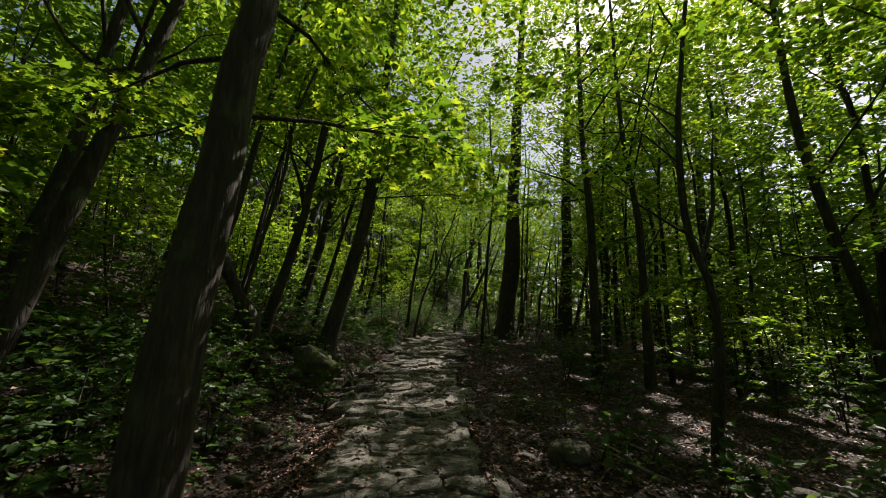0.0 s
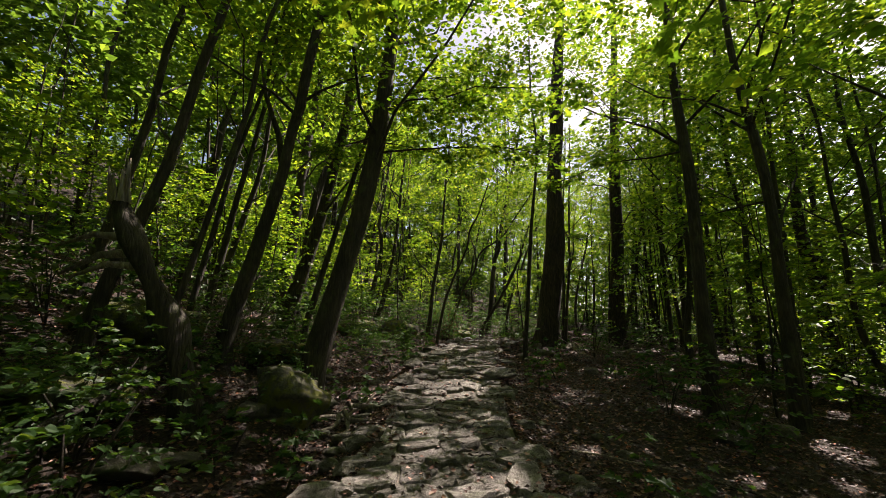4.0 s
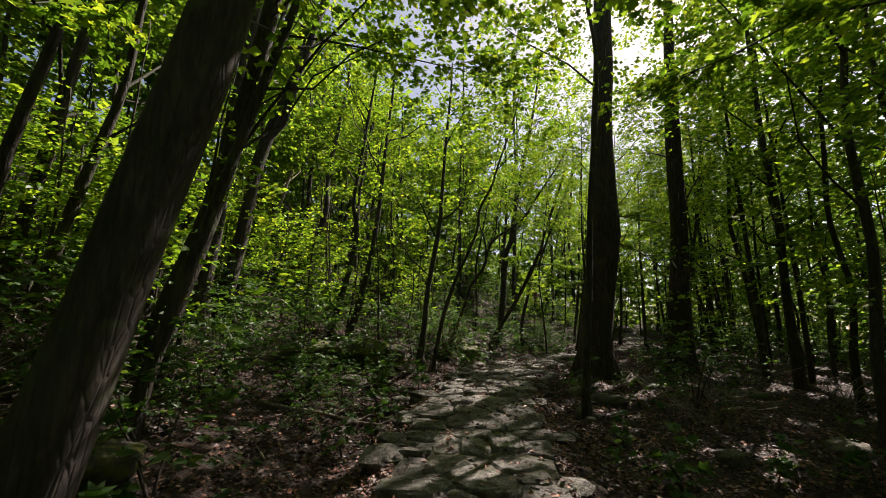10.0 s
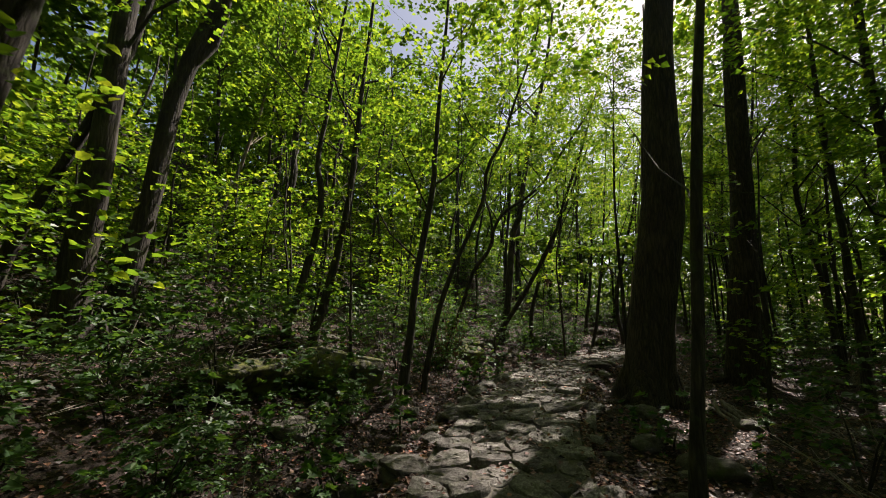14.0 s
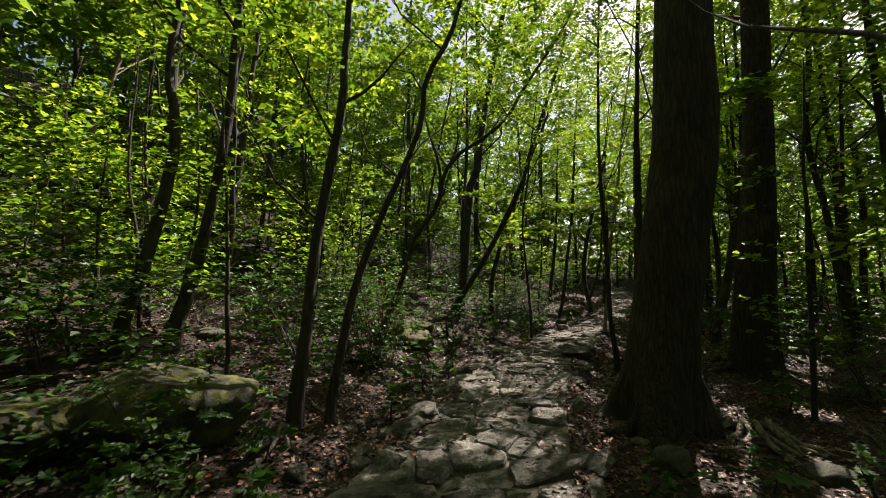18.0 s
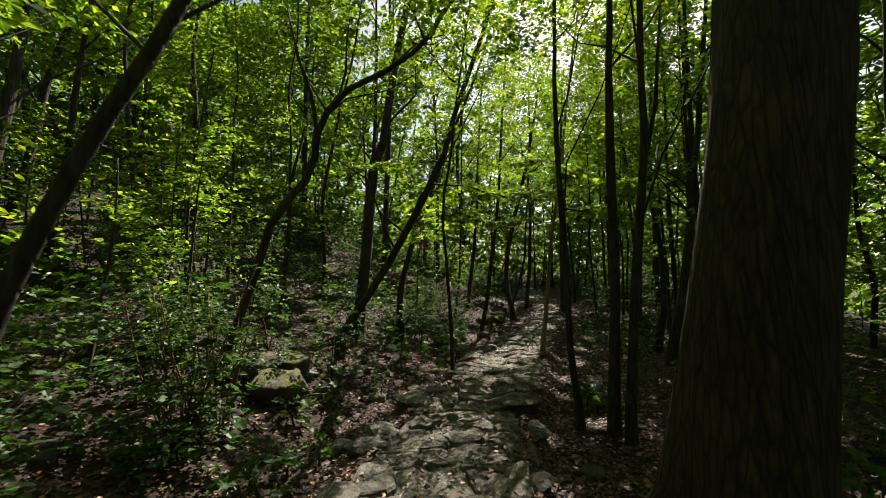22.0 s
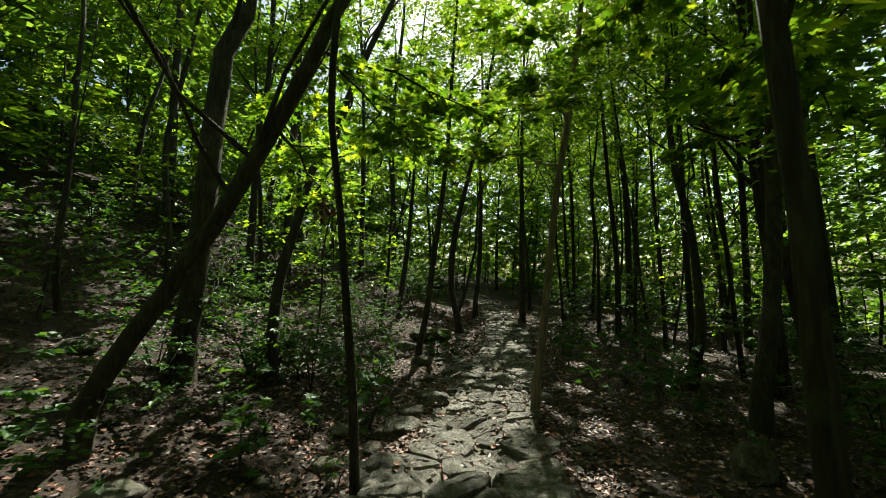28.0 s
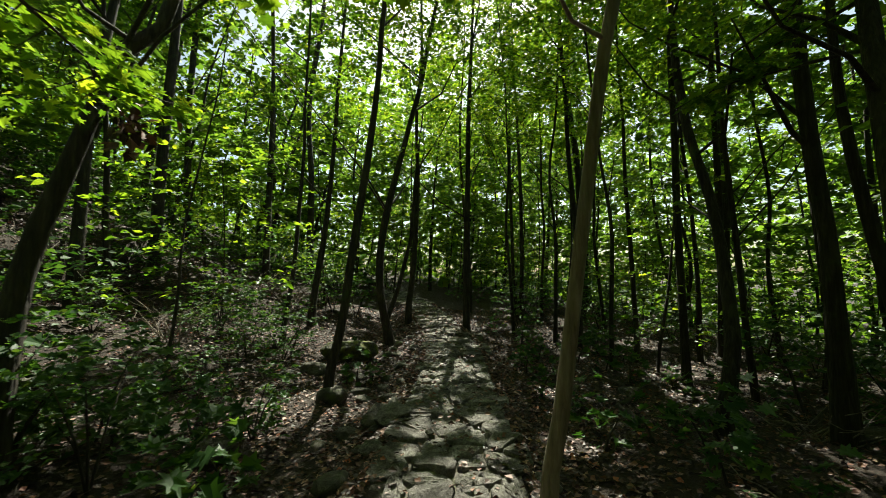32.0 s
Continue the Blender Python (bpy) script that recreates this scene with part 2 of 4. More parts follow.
def ground(x, y):
    x, y = np.asarray(x, float), np.asarray(y, float)
    d, yy = side(x, y)
    yy = np.where(np.abs(d) < 7, yy, y)
    z = path_z(np.clip(yy, -6, 60))
    half = half_width(yy)
    left, right = np.clip(-d - half, 0, None), np.clip(d - half, 0, None)
    steep = np.interp(yy, [0, 9, 15, 22, 24.5, 29, 33, 40], [0.34, 0.40, 0.26, 0.30, 0.10, 0.10, 0.30, 0.32])
    high = np.interp(yy, [0, 9, 15, 22, 40], [0.34, 0.40, 0.26, 0.33, 0.34])
    up = -0.22 * np.clip(left / 0.5, 0, 1) + steep * np.clip(left - 0.7, 0, 2.2) + high * np.clip(left - 2.9, 0, None) + 0.14 * np.clip(left - 7, 0, 30)
    up = np.where(left > 40, up - 0.3 * (left - 40), up)
    down = -0.19 * np.clip(right / 0.3, 0, 1) - 0.05 * np.clip(right, 0, 6) - np.interp(yy, [0, 9, 13, 17, 20], [0.05, 0.08, 0.12, 0.06, 0.0]) * np.clip(right - 2, 0, 4) - 0.12 * np.clip(right - 6, 0, 25)
    bumps = waves(x, y) * np.clip((np.abs(d) - half) / 3, 0, 1) * 0.16
    bed = np.where(np.abs(d) < half - 0.1, -0.022, 0.0)
    return z + np.where(d < 0, up, down) + bumps + bed


def gz(x, y):
    return float(ground(x, y))


# ---- building helpers ----
def mesh_of(name, verts, faces, material, smooth=True):
    me = bpy.data.meshes.new(name)
    me.from_pydata(verts if isinstance(verts, list) else verts.tolist(), [], faces)
    me.materials.append(material)
    if smooth:
        me.polygons.foreach_set("use_smooth", [True] * len(me.polygons))
    me.update()
    return me


def part(name, me, parent, label=""):
    ob = new(name, me)
    ob.parent = parent
    if label:
        tagged(ob, label)
    return ob


def tube(points, radii, sides, rng, rough=0.06, flare=0.0, flutes=0):
    """A bent tapering tube with an uneven outline: vertices and faces."""
    pts = [Vector(q) for q in points]
    verts, faces = [], []
    phase = [rng.uniform(0, 6.28) for _ in range(3)]
    for i, (c0, r0) in enumerate(zip(pts, radii)):
        t0 = (pts[min(i + 1, len(pts) - 1)] - pts[max(i - 1, 0)]).normalized()
        u = t0.cross(Vector((0.0, 1.0, 0.02))).normalized()
        v = t0.cross(u)
        f = flare * math.exp(-(c0 - pts[0]).length * 2.2)
        for k in range(sides):
            an = 2 * math.pi * k / sides
            rr = r0 * (1 + rough * math.sin(2 * an + phase[0] + i * 0.6) + rough * 0.7 * math.sin(3 * an + phase[1] - i * 0.9) + rng.uniform(-rough, rough) * 0.5)
            rr *= 1 + f * (0.55 + 0.45 * math.sin((flutes or 4) * an + phase[2]))
            verts.append(c0 + u * (rr * math.cos(an)) + v * (rr * math.sin(an)))
    n = len(pts)
    for i in range(n - 1):
        for k in range(sides):
            a0, b0 = i * sides + k, i * sides + (k + 1) % sides
            faces.append((a0, b0, b0 + sides, a0 + sides))
    faces.append(tuple(range((n - 1) * sides, n * sides)))
    return [tuple(q) for q in verts], faces


def merge(*pieces):
    verts, faces = [], []
    for v, f in pieces:
        k = len(verts)
        verts += v
        faces += [tuple(i + k for i in q) for q in f]
    return verts, faces


MAPLE = [(0, 0), (0.30, -0.10), (0.24, 0.16), (0.56, 0.26), (0.26, 0.44), (0.34, 0.72), (0.13, 0.62), (0, 1.0)]


OVAL = [(0, 0), (0.33, 0.24), (0.28, 0.60), (0, 1.0)]


def leaf_cells(n, k):
    """The two halves of each of n leaves with k vertices."""
    half = k // 2 + 1
    cells = [tuple(range(half)), (0,) + tuple(range(half - 1, k))]
    return [tuple(i * k + j for j in cell) for i in range(n) for cell in cells]


def leaf_cloud(centres, ways, size, rng, lobed=False, tilt=0.55, droop=0.15):
    """Leaves at centres, each a folded blade with its tip along its way."""
    n = len(centres)
    way = np.asarray(ways, float)
    way[:, 2] -= droop
    way /= np.linalg.norm(way, axis=1)[:, None]
    upv = np.stack([rng.normal(0, tilt, n), rng.normal(0, tilt, n), np.ones(n)], 1)
    right = np.cross(way, upv)
    right /= np.linalg.norm(right, axis=1)[:, None]
    nor = np.cross(right, way)
    s = (size * rng.uniform(0.65, 1.3, n))[:, None]
    c0 = np.asarray(centres, float)
    if lobed:
        edge = OVAL if lobed == "oval" else MAPLE
        shape = edge + [(-q[0], q[1]) for q in edge[-2:0:-1]]
    else:
        shape = [(0, 0), (0.36, 0.42), (0, 1.0), (-0.36, 0.42)]
    k = len(shape)
    out = np.empty((n, k, 3))
    for i, (u, v) in enumerate(shape):
        out[:, i] = c0 + s * (right * u + way * (v - 0.4) + nor * (abs(u) * 0.28 - 0.12 * v * v))
    verts = out.reshape(-1, 3)
    faces = leaf_cells(n, k)
    return verts, faces


def spray_points(rng, start, way, length, count, spread):
    """Leaf places round a twig that runs out flat from start."""
    s = rng.uniform(0.1, 1.0, count)
    flat = np.array([-way[1], way[0], 0.0])
    flat /= max(np.linalg.norm(flat), 1e-6)
    off = rng.normal(0, spread, count) * (0.35 + 0.65 * np.sin(np.pi * np.clip(s, 0, 1)))
    pts = np.asarray(start) + np.outer(s * length, way) + np.outer(off, flat)
    pts[:, 2] += rng.normal(0, spread * 0.22, count) - 0.12 * length * s * s
    ways = np.tile(way, (count, 1)) + np.outer(np.sign(off) * rng.uniform(0.2, 1.3, count), flat) + rng.normal(0, 0.3, (count, 3))
    return pts, ways


def crown_mesh(name, seed, height, radius, limbs, leaves, size, material, low=0.0, top_heavy=1.0, lobed=False):
    """The leaf mass of one tree, in flat layered sprays with gaps between them; its origin is at the crown's foot."""
    rng = np.random.default_rng(seed)
    pts, ways = [], []
    for i in range(limbs):
        f = (i + rng.uniform(0, 1)) / limbs
        z = low + height * f ** top_heavy
        reach = radius * (0.35 + 0.65 * math.sin(math.pi * min(1, 0.18 + 0.8 * f))) * rng.uniform(0.6, 1.15)
        an = i * 2.4 + rng.uniform(-0.5, 0.5)
        out = np.array([math.cos(an), math.sin(an), rng.uniform(-0.05, 0.35)])
        out /= np.linalg.norm(out)
        start = np.array([0, 0, z]) + out * reach * 0.22
        a, b = spray_points(rng, start, out, reach * 0.8, int(leaves * 0.4), reach * 0.10)
        pts.append(a)
        ways.append(b)
        for j in range(3):
            tw = out + np.array([math.cos(an + 1.57), math.sin(an + 1.57), 0]) * rng.uniform(-1.1, 1.1) + np.array([0, 0, rng.uniform(-0.2, 0.3)])
            tw /= np.linalg.norm(tw)
            a, b = spray_points(rng, start + out * reach * rng.uniform(0.15, 0.7) + np.array([0, 0, rng.uniform(-0.3, 0.3)]), tw, reach * rng.uniform(0.28, 0.45), int(leaves * 0.2), reach * 0.075)
            pts.append(a)
            ways.append(b)
    v, f = leaf_cloud(np.concatenate(pts), np.concatenate(ways), size, rng, lobed)
    return mesh_of(name, v, f, material, False)


# ---- trees ----
CROWNS = [crown_mesh("crown", 10 + i, 5.4, 2.7, 32, 118, 0.098, LEAF, 0.0, 0.9) for i in range(5)]
FAR_CROWNS = [crown_mesh("crown", 40 + i, 8.0, 3.0, 30, 72, 0.205, FAR_LEAF, 0.0, 0.95) for i in range(4)]
SAPLINGS = [crown_mesh("crown", 70 + i, 2.4, 1.25, 17, 44, 0.088, LEAF, 0.0, 0.9, "oval") for i in range(4)]
SHRUBS = [crown_mesh("leaves", 90 + i, 0.75, 0.7, 14, 46, 0.064, SHRUB, 0.12, 0.9, "oval") for i in range(4)]
SEEDLINGS = [crown_mesh("leaves", 110 + i, 0.16, 0.26, 4, 10, 0.085, SHRUB, 0.10, 0.9, True) for i in range(3)]
tree_count = 0


def bough(top, base, way, ln, rise, r, bark, rng):
    """A low bough with twigs and lobed leaves, running out from a trunk towards way (degrees from east)."""
    an = radians(way)
    out = Vector((math.cos(an), math.sin(an), 0))
    q = [base + out * (ln * u) + Vector((0, 0, rise * u - 0.18 * ln * u * u)) + Vector((rng.uniform(-1, 1), rng.uniform(-1, 1), rng.uniform(-0.6, 0.6))) * (0.035 * ln * (u > 0)) for u in (0, 0.2, 0.4, 0.6, 0.8, 1)]
    wood = [tube(q, [r * (1 - 0.85 * k / 5) for k in range(6)], 5, rng)]
    nrng = np.random.default_rng(rng.randrange(10 ** 6))
    pts, ways = [], []
    for k in range(int(5 + ln * 5)):
        u = rng.uniform(0.25, 1.0)
        i = min(4, int(u * 5))
        p0 = q[i].lerp(q[i + 1], u * 5 - i)
        side_way = an + rng.choice((-1, 1)) * rng.uniform(0.3, 1.2)
        tw = Vector((math.cos(side_way), math.sin(side_way), rng.uniform(-0.25, 0.2)))
        tl = ln * rng.uniform(0.16, 0.36)
        wood.append(tube([p0, p0 + tw * tl * 0.5, p0 + tw * tl], [r * 0.25, r * 0.18, r * 0.08], 4, rng))
        a, b = spray_points(nrng, np.array(p0), np.array(tw), tl, 26, 0.11)
        pts.append(a)
        ways.append(b)
    v, f = merge(*wood)
    limb = part("bough", mesh_of("bough", v, f, bark), top)
    v, f = leaf_cloud(np.concatenate(pts), np.concatenate(ways), 0.085, nrng, True, 0.4)
    tagged(part("leaves", mesh_of("leaves", v, f, LEAF, False), limb), "lobed green leaves", kind="stuff")


def crooked(bows, h):
    """The line of a stem through its crooks; above the last one it straightens towards the light."""
    knots = [Vector((0, 0, 0))] + [Vector((b, c, a)) for a, b, c in bows]
    way = (knots[-1] - knots[-2]).normalized()
    way = (way * 0.6 + Vector((0.05, 0, 0.6))).normalized()
    if knots[-1].z < h:
        knots.append(knots[-1] + way * ((h - knots[-1].z) / way.z))

    def at(z):
        i = max(0, min(len(knots) - 2, sum(1 for q in knots[1:] if q.z < z)))
        a, b, c, d = knots[max(0, i - 1)], knots[i], knots[i + 1], knots[min(len(knots) - 1, i + 2)]
        u = max(0.0, min(1.0, (z - b.z) / max(1e-4, c.z - b.z)))
        q = ((b * 2) + (c - a) * u + (a * 2 - b * 5 + c * 4 - d) * u * u + (b * 3 - a - c * 3 + d) * u ** 3) * 0.5
        return Vector((q.x, q.y, z))
    return at


def tree(x, y, r, h, lean=(0.0, 0.0), bend=(0.0, 0.0), bark=None, crown=None, start=0.42, forks=(), label="", crowns=None, sides=10, limbs=5, flare=0.5, name="tree", boughs=(), bows=()):
    """A tree at x, y: its trunk leans by metres a metre of height, bows sideways by bend half way up, and may fork: (height, dx, dy, dz).
    bows: instead of the lean, the crooks of the stem, as (height, east, north) from its foot."""
    global tree_count
    tree_count += 1
    rng = random.Random(tree_count * 7 + 3)
    bark = bark or BARK
    if crown is None:
        crown = 1.0 if r >= 0.09 else 0.62
        start = start if r >= 0.09 else 0.55
    z0 = gz(x, y)
    top = new(name)
    top.location = (x, y, z0)

    crook = crooked(bows, h) if bows else None

    def at(s):
        if crook:
            return crook(h * s)
        k = 4 * s * (1 - s)
        kink = math.sin(13 * s + wob[2] * 2) + 0.5 * math.sin(23 * s + wob[3] * 3)
        return Vector((kink * wob[1] * 0.55, -kink * wob[0] * 0.55, 0)) + Vector((lean[0] * h * s + bend[0] * k + wob[0] * math.sin(7 * s + wob[2]), lean[1] * h * s + bend[1] * k + wob[1] * math.sin(6 * s + wob[3]), h * s))
    wob = [rng.uniform(-0.10, 0.10) * h / 8, rng.uniform(-0.10, 0.10) * h / 8, rng.uniform(0, 6), rng.uniform(0, 6)]
    w0 = at(0)
    n = 12 if r < 0.03 else 26 if bows else 20
    pts = [at(i / n) - w0 - Vector((0, 0, 0.25 if i == 0 else 0)) for i in range(n + 1)]
    rad = [r * (1.0 - 0.72 * (i / n) ** 0.85) for i in range(n + 1)]
    v, f = tube(pts, rad, sides, rng, 0.07, flare)
    part("trunk", mesh_of("trunk", v, f, bark), top)
    for k in range(limbs):
        s = rng.uniform(0.25, 0.8)
        an = rng.uniform(0, 6.28)
        base, ln = at(s) - w0, h * rng.uniform(0.14, 0.32)
        up = rng.uniform(0.5, 1.4)
        q = [base + Vector((math.cos(an) * ln * u, math.sin(an) * ln * u, ln * up * u)) + Vector((rng.uniform(-1, 1), rng.uniform(-1, 1), rng.uniform(-1, 1))) * (0.07 * ln * (u > 0)) for u in (0, 0.25, 0.5, 0.75, 1)]
        lr = min(r * 0.26, 0.032)
        v, f = tube(q, [lr, lr * 0.75, lr * 0.55, lr * 0.38, lr * 0.15], 5, rng)
        part("limb", mesh_of("limb", v, f, bark), top)
    for fh, dx, dy, dz in forks:
        base = at(fh / h) - w0
        q = [base + Vector((dx * u, dy * u, dz * (0.8 * u + 0.2 * u * u))) + Vector((0.05 * dz * math.sin(5 * u), 0.04 * dz * math.sin(4 * u + 1), 0)) * (u > 0) for u in (0, 0.2, 0.45, 0.7, 1)]
        lr = r * (0.6 if dz > 1.5 else 0.32)
        v, f = tube(q, [lr, lr * 0.85, lr * 0.7, lr * 0.5, lr * 0.2], 8, rng)
        part("limb", mesh_of("limb", v, f, bark), top)
    for bh, way, ln, rise in boughs:
        bough(top, at(bh / h) - w0, way, ln, rise, min(0.02, r * 0.3), bark, rng)
    if crown:
        c = part("crown", (crowns or CROWNS)[tree_count % len(crowns or CROWNS)], top)
        pz = at(start) - w0
        tp = at(1.0) - w0
        c.matrix_basis = pose(pz.x * 0.4 + tp.x * 0.6, pz.y * 0.4 + tp.y * 0.6, pz.z, 0, 0, rng.uniform(0, 360)) @ Matrix.Scale(crown, 4)
        tagged(c, kind="stuff")
    tagged(top, label or "slender grey-barked tree with layered green leaves", "tree")
    return top


def named_trees():
    big = "large old tree with rough dark bark beside the path"
    tree(-1.46, 2.23, 0.165, 9, bows=((1.3, 0.05, 0.03), (2.37, 0.16, 0.08), (3.4, 0.28, 0.09)), label="leaning dark-barked tree beside the stone path", sides=14, limbs=0, boughs=((2.8, 40, 2.4, 0.7), (3.6, 75, 2.6, 0.6), (3.2, 160, 2.2, 0.4), (4.2, 10, 2.0, 0.5)))
    tree(-3.75, 9.0, 0.12, 9, bows=((0.5, 0.10, -0.03), (1.4, 0.36, -0.03), (2.3, 0.60, -0.08), (2.8, 0.74, -0.10), (3.7, 0.96, -0.20)), forks=((2.4, -0.35, 0.1, 2.6),), label="leaning tree on the bank with a pale scar", sides=12)
    tree(-2.55, 9.1, 0.19, 10, bows=((0.5, 0.14, 0.02), (1.6, 0.42, 0.03), (2.7, 0.70, 0.04), (4.2, 0.98, 0.0), (5.4, 1.11, -0.08)), label=big, sides=16, crown=1.35, flare=0.35, boughs=((3.7, 5, 3.0, 0.5), (4.4, -20, 2.8, 0.3), (4.0, 150, 2.0, 0.3)))
    # the last three boughs are added to shade the big tree's trunk
    tree(-4.29, 12.29, 0.17, 10, (0.21, 0.02), label="dark tree leaning over the bank", sides=14, crown=1.4, boughs=((4.6, 15, 3.4, 0.3), (5.0, -30, 2.6, 0.4), (5.2, -10, 3.8, 0.3), (5.6, -25, 3.6, 0.3), (4.8, -45, 3.2, 0.2)))
    tree(-5.72, 15.55, 0.21, 11, bows=((0.8, 0.02, -0.06), (2.0, 0.20, -0.16), (3.6, 0.36, -0.26), (5.0, 0.52, -0.34), (6.4, 0.72, -0.4)), label="dark tree with sunlit ridged bark", sides=14, crown=1.25, limbs=2)
    tree(-5.62, 16.2, 0.19, 11, bows=((0.8, 0.04, 0.0), (2.2, 0.28, 0.03), (3.8, 0.46, 0.06), (4.9, 0.78, 0.1), (6.6, 1.35, 0.2)), label="forked dark tree with sunlit ridged bark", sides=14, limbs=2, forks=((4.4, 0.9, 0.1, 2.8),))
    tree(-6.7, 15.3, 0.09, 9, bows=((1.2, 0.35, 0.0), (2.4, 0.95, 0.0), (3.6, 1.4, 0.1)), label="slanting dark tree on the bank", limbs=2)
    tree(2.40, 17.0, 0.37, 15, bows=((1.3, 0.14, -0.06), (2.3, 0.28, -0.12), (3.25, 0.39, -0.18), (4.4, 0.45, -0.22), (7.0, 0.62, -0.3)), bark=PINE, label="massive old pine with deeply furrowed bark and bare roots", sides=26, flare=1.0, start=0.48, crown=1.3, limbs=2, boughs=((3.0, 25, 1.6, 0.0), (3.6, 10, 1.5, 0.1)))
    tree(5.45, 19.4, 0.31, 15, bows=((2.1, 0.13, -0.08), (3.9, 0.28, -0.14), (5.8, 0.36, -0.2), (8.0, 0.5, -0.2)), bark=PINE, label="thick straight pine with dark furrowed bark", sides=20, flare=0.5, start=0.48, crown=1.3, limbs=2)
    tree(1.20, 13.5, 0.06, 9, bows=((1.3, 0.11, -0.03), (3.3, 0.28, -0.07), (5.4, 0.50, -0.12), (6.8, 0.42, -0.10)), crown=1.05, start=0.5, label="slim straight tree at the path's edge", limbs=1, forks=((5.2, 0.35, 0.1, 1.6),))
    tree(3.45, 9.8, 0.13, 10, bows=((1.6, 0.02, 0.0), (3.6, 0.10, 0.03), (6.0, 0.05, 0.05)), crown=1.5, label="straight mossy tree among leaf litter", boughs=((4.3, 150, 2.4, 0.3), (4.8, 60, 2.6, 0.4)))
    tree(4.45, 9.5, 0.11, 10, bows=((2.0, 0.06, 0.0), (3.8, 0.08, 0.0), (6.0, -0.05, 0.1)), boughs=((3.4, 120, 1.8, 0.2), (2.6, 70, 1.8, 0.1)))
    tree(10.3, 16.0, 0.20, 15, (0.01, 0.0), bark=PINE, crown=1.3, start=0.55, label="tall reddish pine behind the thin trees", limbs=2)
    tree(7.1, 17.5, 0.12, 11, bows=((2.0, 0.0, 0.0), (4.0, 0.12, 0.0), (6.0, 0.05, 0.0)), label="straight dark tree in the shade")
    tree(-1.46, 16.95, 0.075, 8, bows=((0.8, 0.10, 0.06), (1.75, 0.19, 0.13), (2.75, 0.35, 0.22), (3.55, 0.48, 0.30), (4.2, 0.52, 0.36)), label="slender dark tree beside the stone path", crown=1.25, forks=((3.5, 0.9, 0.2, 0.9),))
    tree(-1.16, 17.2, 0.052, 7, bows=((0.8, 0.15, 0.0), (1.5, 0.32, 0.01), (2.25, 0.60, 0.05), (2.95, 0.92, 0.10), (3.4, 1.09, 0.12), (3.8, 1.13, 0.11), (4.4, 1.46, 0.16)), label="thin leaning tree with a bent stem")
    tree(-6.21, 21.24, 0.15, 9, bows=((0.5, 0.25, 0.06), (1.25, 0.47, 0.14), (2.7, 0.85, 0.22), (3.5, 1.02, 0.2), (3.9, 0.97, 0.16), (5.1, 1.11, 0.11), (6.2, 1.30, 0.10)), label="crooked dark tree on the bank")
    tree(-3.39, 18.22, 0.095, 8, bows=((0.8, 0.20, 0.08), (1.9, 0.42, 0.16), (2.8, 0.56, 0.20), (3.65, 0.66, 0.21), (4.4, 0.72, 0.21)))
    tree(-3.75, 17.75, 0.085, 8, bows=((1.1, 0.26, 0.1), (2.3, 0.50, 0.16), (2.9, 0.52, 0.2), (3.5, 0.42, 0.2), (4.4, 0.55, 0.2)), label="crooked slender tree above the boulder")
    tree(-5.29, 23.67, 0.12, 10, bows=((1.35, 0.23, 0.11), (2.9, 0.41, 0.20), (4.8, 0.60, 0.30), (6.0, 0.75, 0.37)))
    tree(-7.84, 21.85, 0.08, 9, bows=((1.7, 0.31, 0.24), (3.1, 0.61, 0.46), (5.0, 0.97, 0.74)), bark=PALE, label="thin pale sunlit tree on the bank")
    tree(-6.6, 27.0, 0.11, 10, bows=((2.0, 0.35, 0.1), (3.4, 0.5, 0.2), (5.0, 1.0, 0.2)))
    tree(3.20, 19.62, 0.048, 8, bows=((0.9, -0.06, 0.06), (1.8, -0.04, 0.10), (2.7, -0.05, 0.14), (3.6, -0.04, 0.18), (4.6, 0.0, 0.2)), label="slim dark tree at the path's edge", boughs=((2.6, 20, 1.8, 0.2), (3.2, 60, 1.6, 0.3)))
    tree(3.46, 19.39, 0.07, 9, bows=((1.65, 0.12, 0.01), (2.85, 0.17, 0.04), (3.75, 0.22, 0.06), (4.7, 0.29, 0.07)), boughs=((3.0, 40, 1.6, 0.2),))
    tree(3.48, 19.15, 0.06, 9, bows=((1.3, 0.12, -0.01), (2.6, 0.27, -0.04), (3.4, 0.36, -0.06), (4.3, 0.40, -0.04)), forks=((3.0, 0.3, -0.1, 1.8),))
    tree(0.97, 24.6, 0.14, 12, bows=((0.95, 0.13, -0.08), (1.92, 0.23, -0.17), (3.16, 0.34, -0.28), (4.1, 0.61, -0.35)), label="dark tree on the bank", crown=1.2, start=0.5)
    tree(0.55, 23.0, 0.085, 7, bows=((0.45, 0.14, -0.04), (1.3, 0.66, -0.25), (1.75, 0.95, -0.34), (2.3, 1.25, -0.50), (2.85, 1.53, -0.64), (3.35, 1.80, -0.78)), label="thin tree leaning far over", boughs=((3.0, 10, 1.8, 0.1), (2.4, 70, 1.8, 0.1)))
    tree(2.37, 22.05, 0.03, 7, bows=((0.67, -0.04, -0.15), (1.42, -0.13, -0.35), (1.95, -0.19, -0.48), (2.35, -0.25, -0.58), (2.7, -0.26, -0.66), (3.3, -0.16, -0.74)), label="thin dark tree beside the stone path", limbs=1, boughs=((2.7, 50, 1.8, 0.1), (3.1, 90, 2.0, 0.2), (3.4, 150, 1.6, 0.2)))
    leaning = tree(1.93, 24.84, 0.075, 8, bows=((0.7, 0.02, 0.0), (1.35, 0.10, 0.0), (1.95, 0.27, 0.0), (2.55, 0.44, 0.0), (2.95, 0.72, 0.0)), label="thin tree bending over the litter")
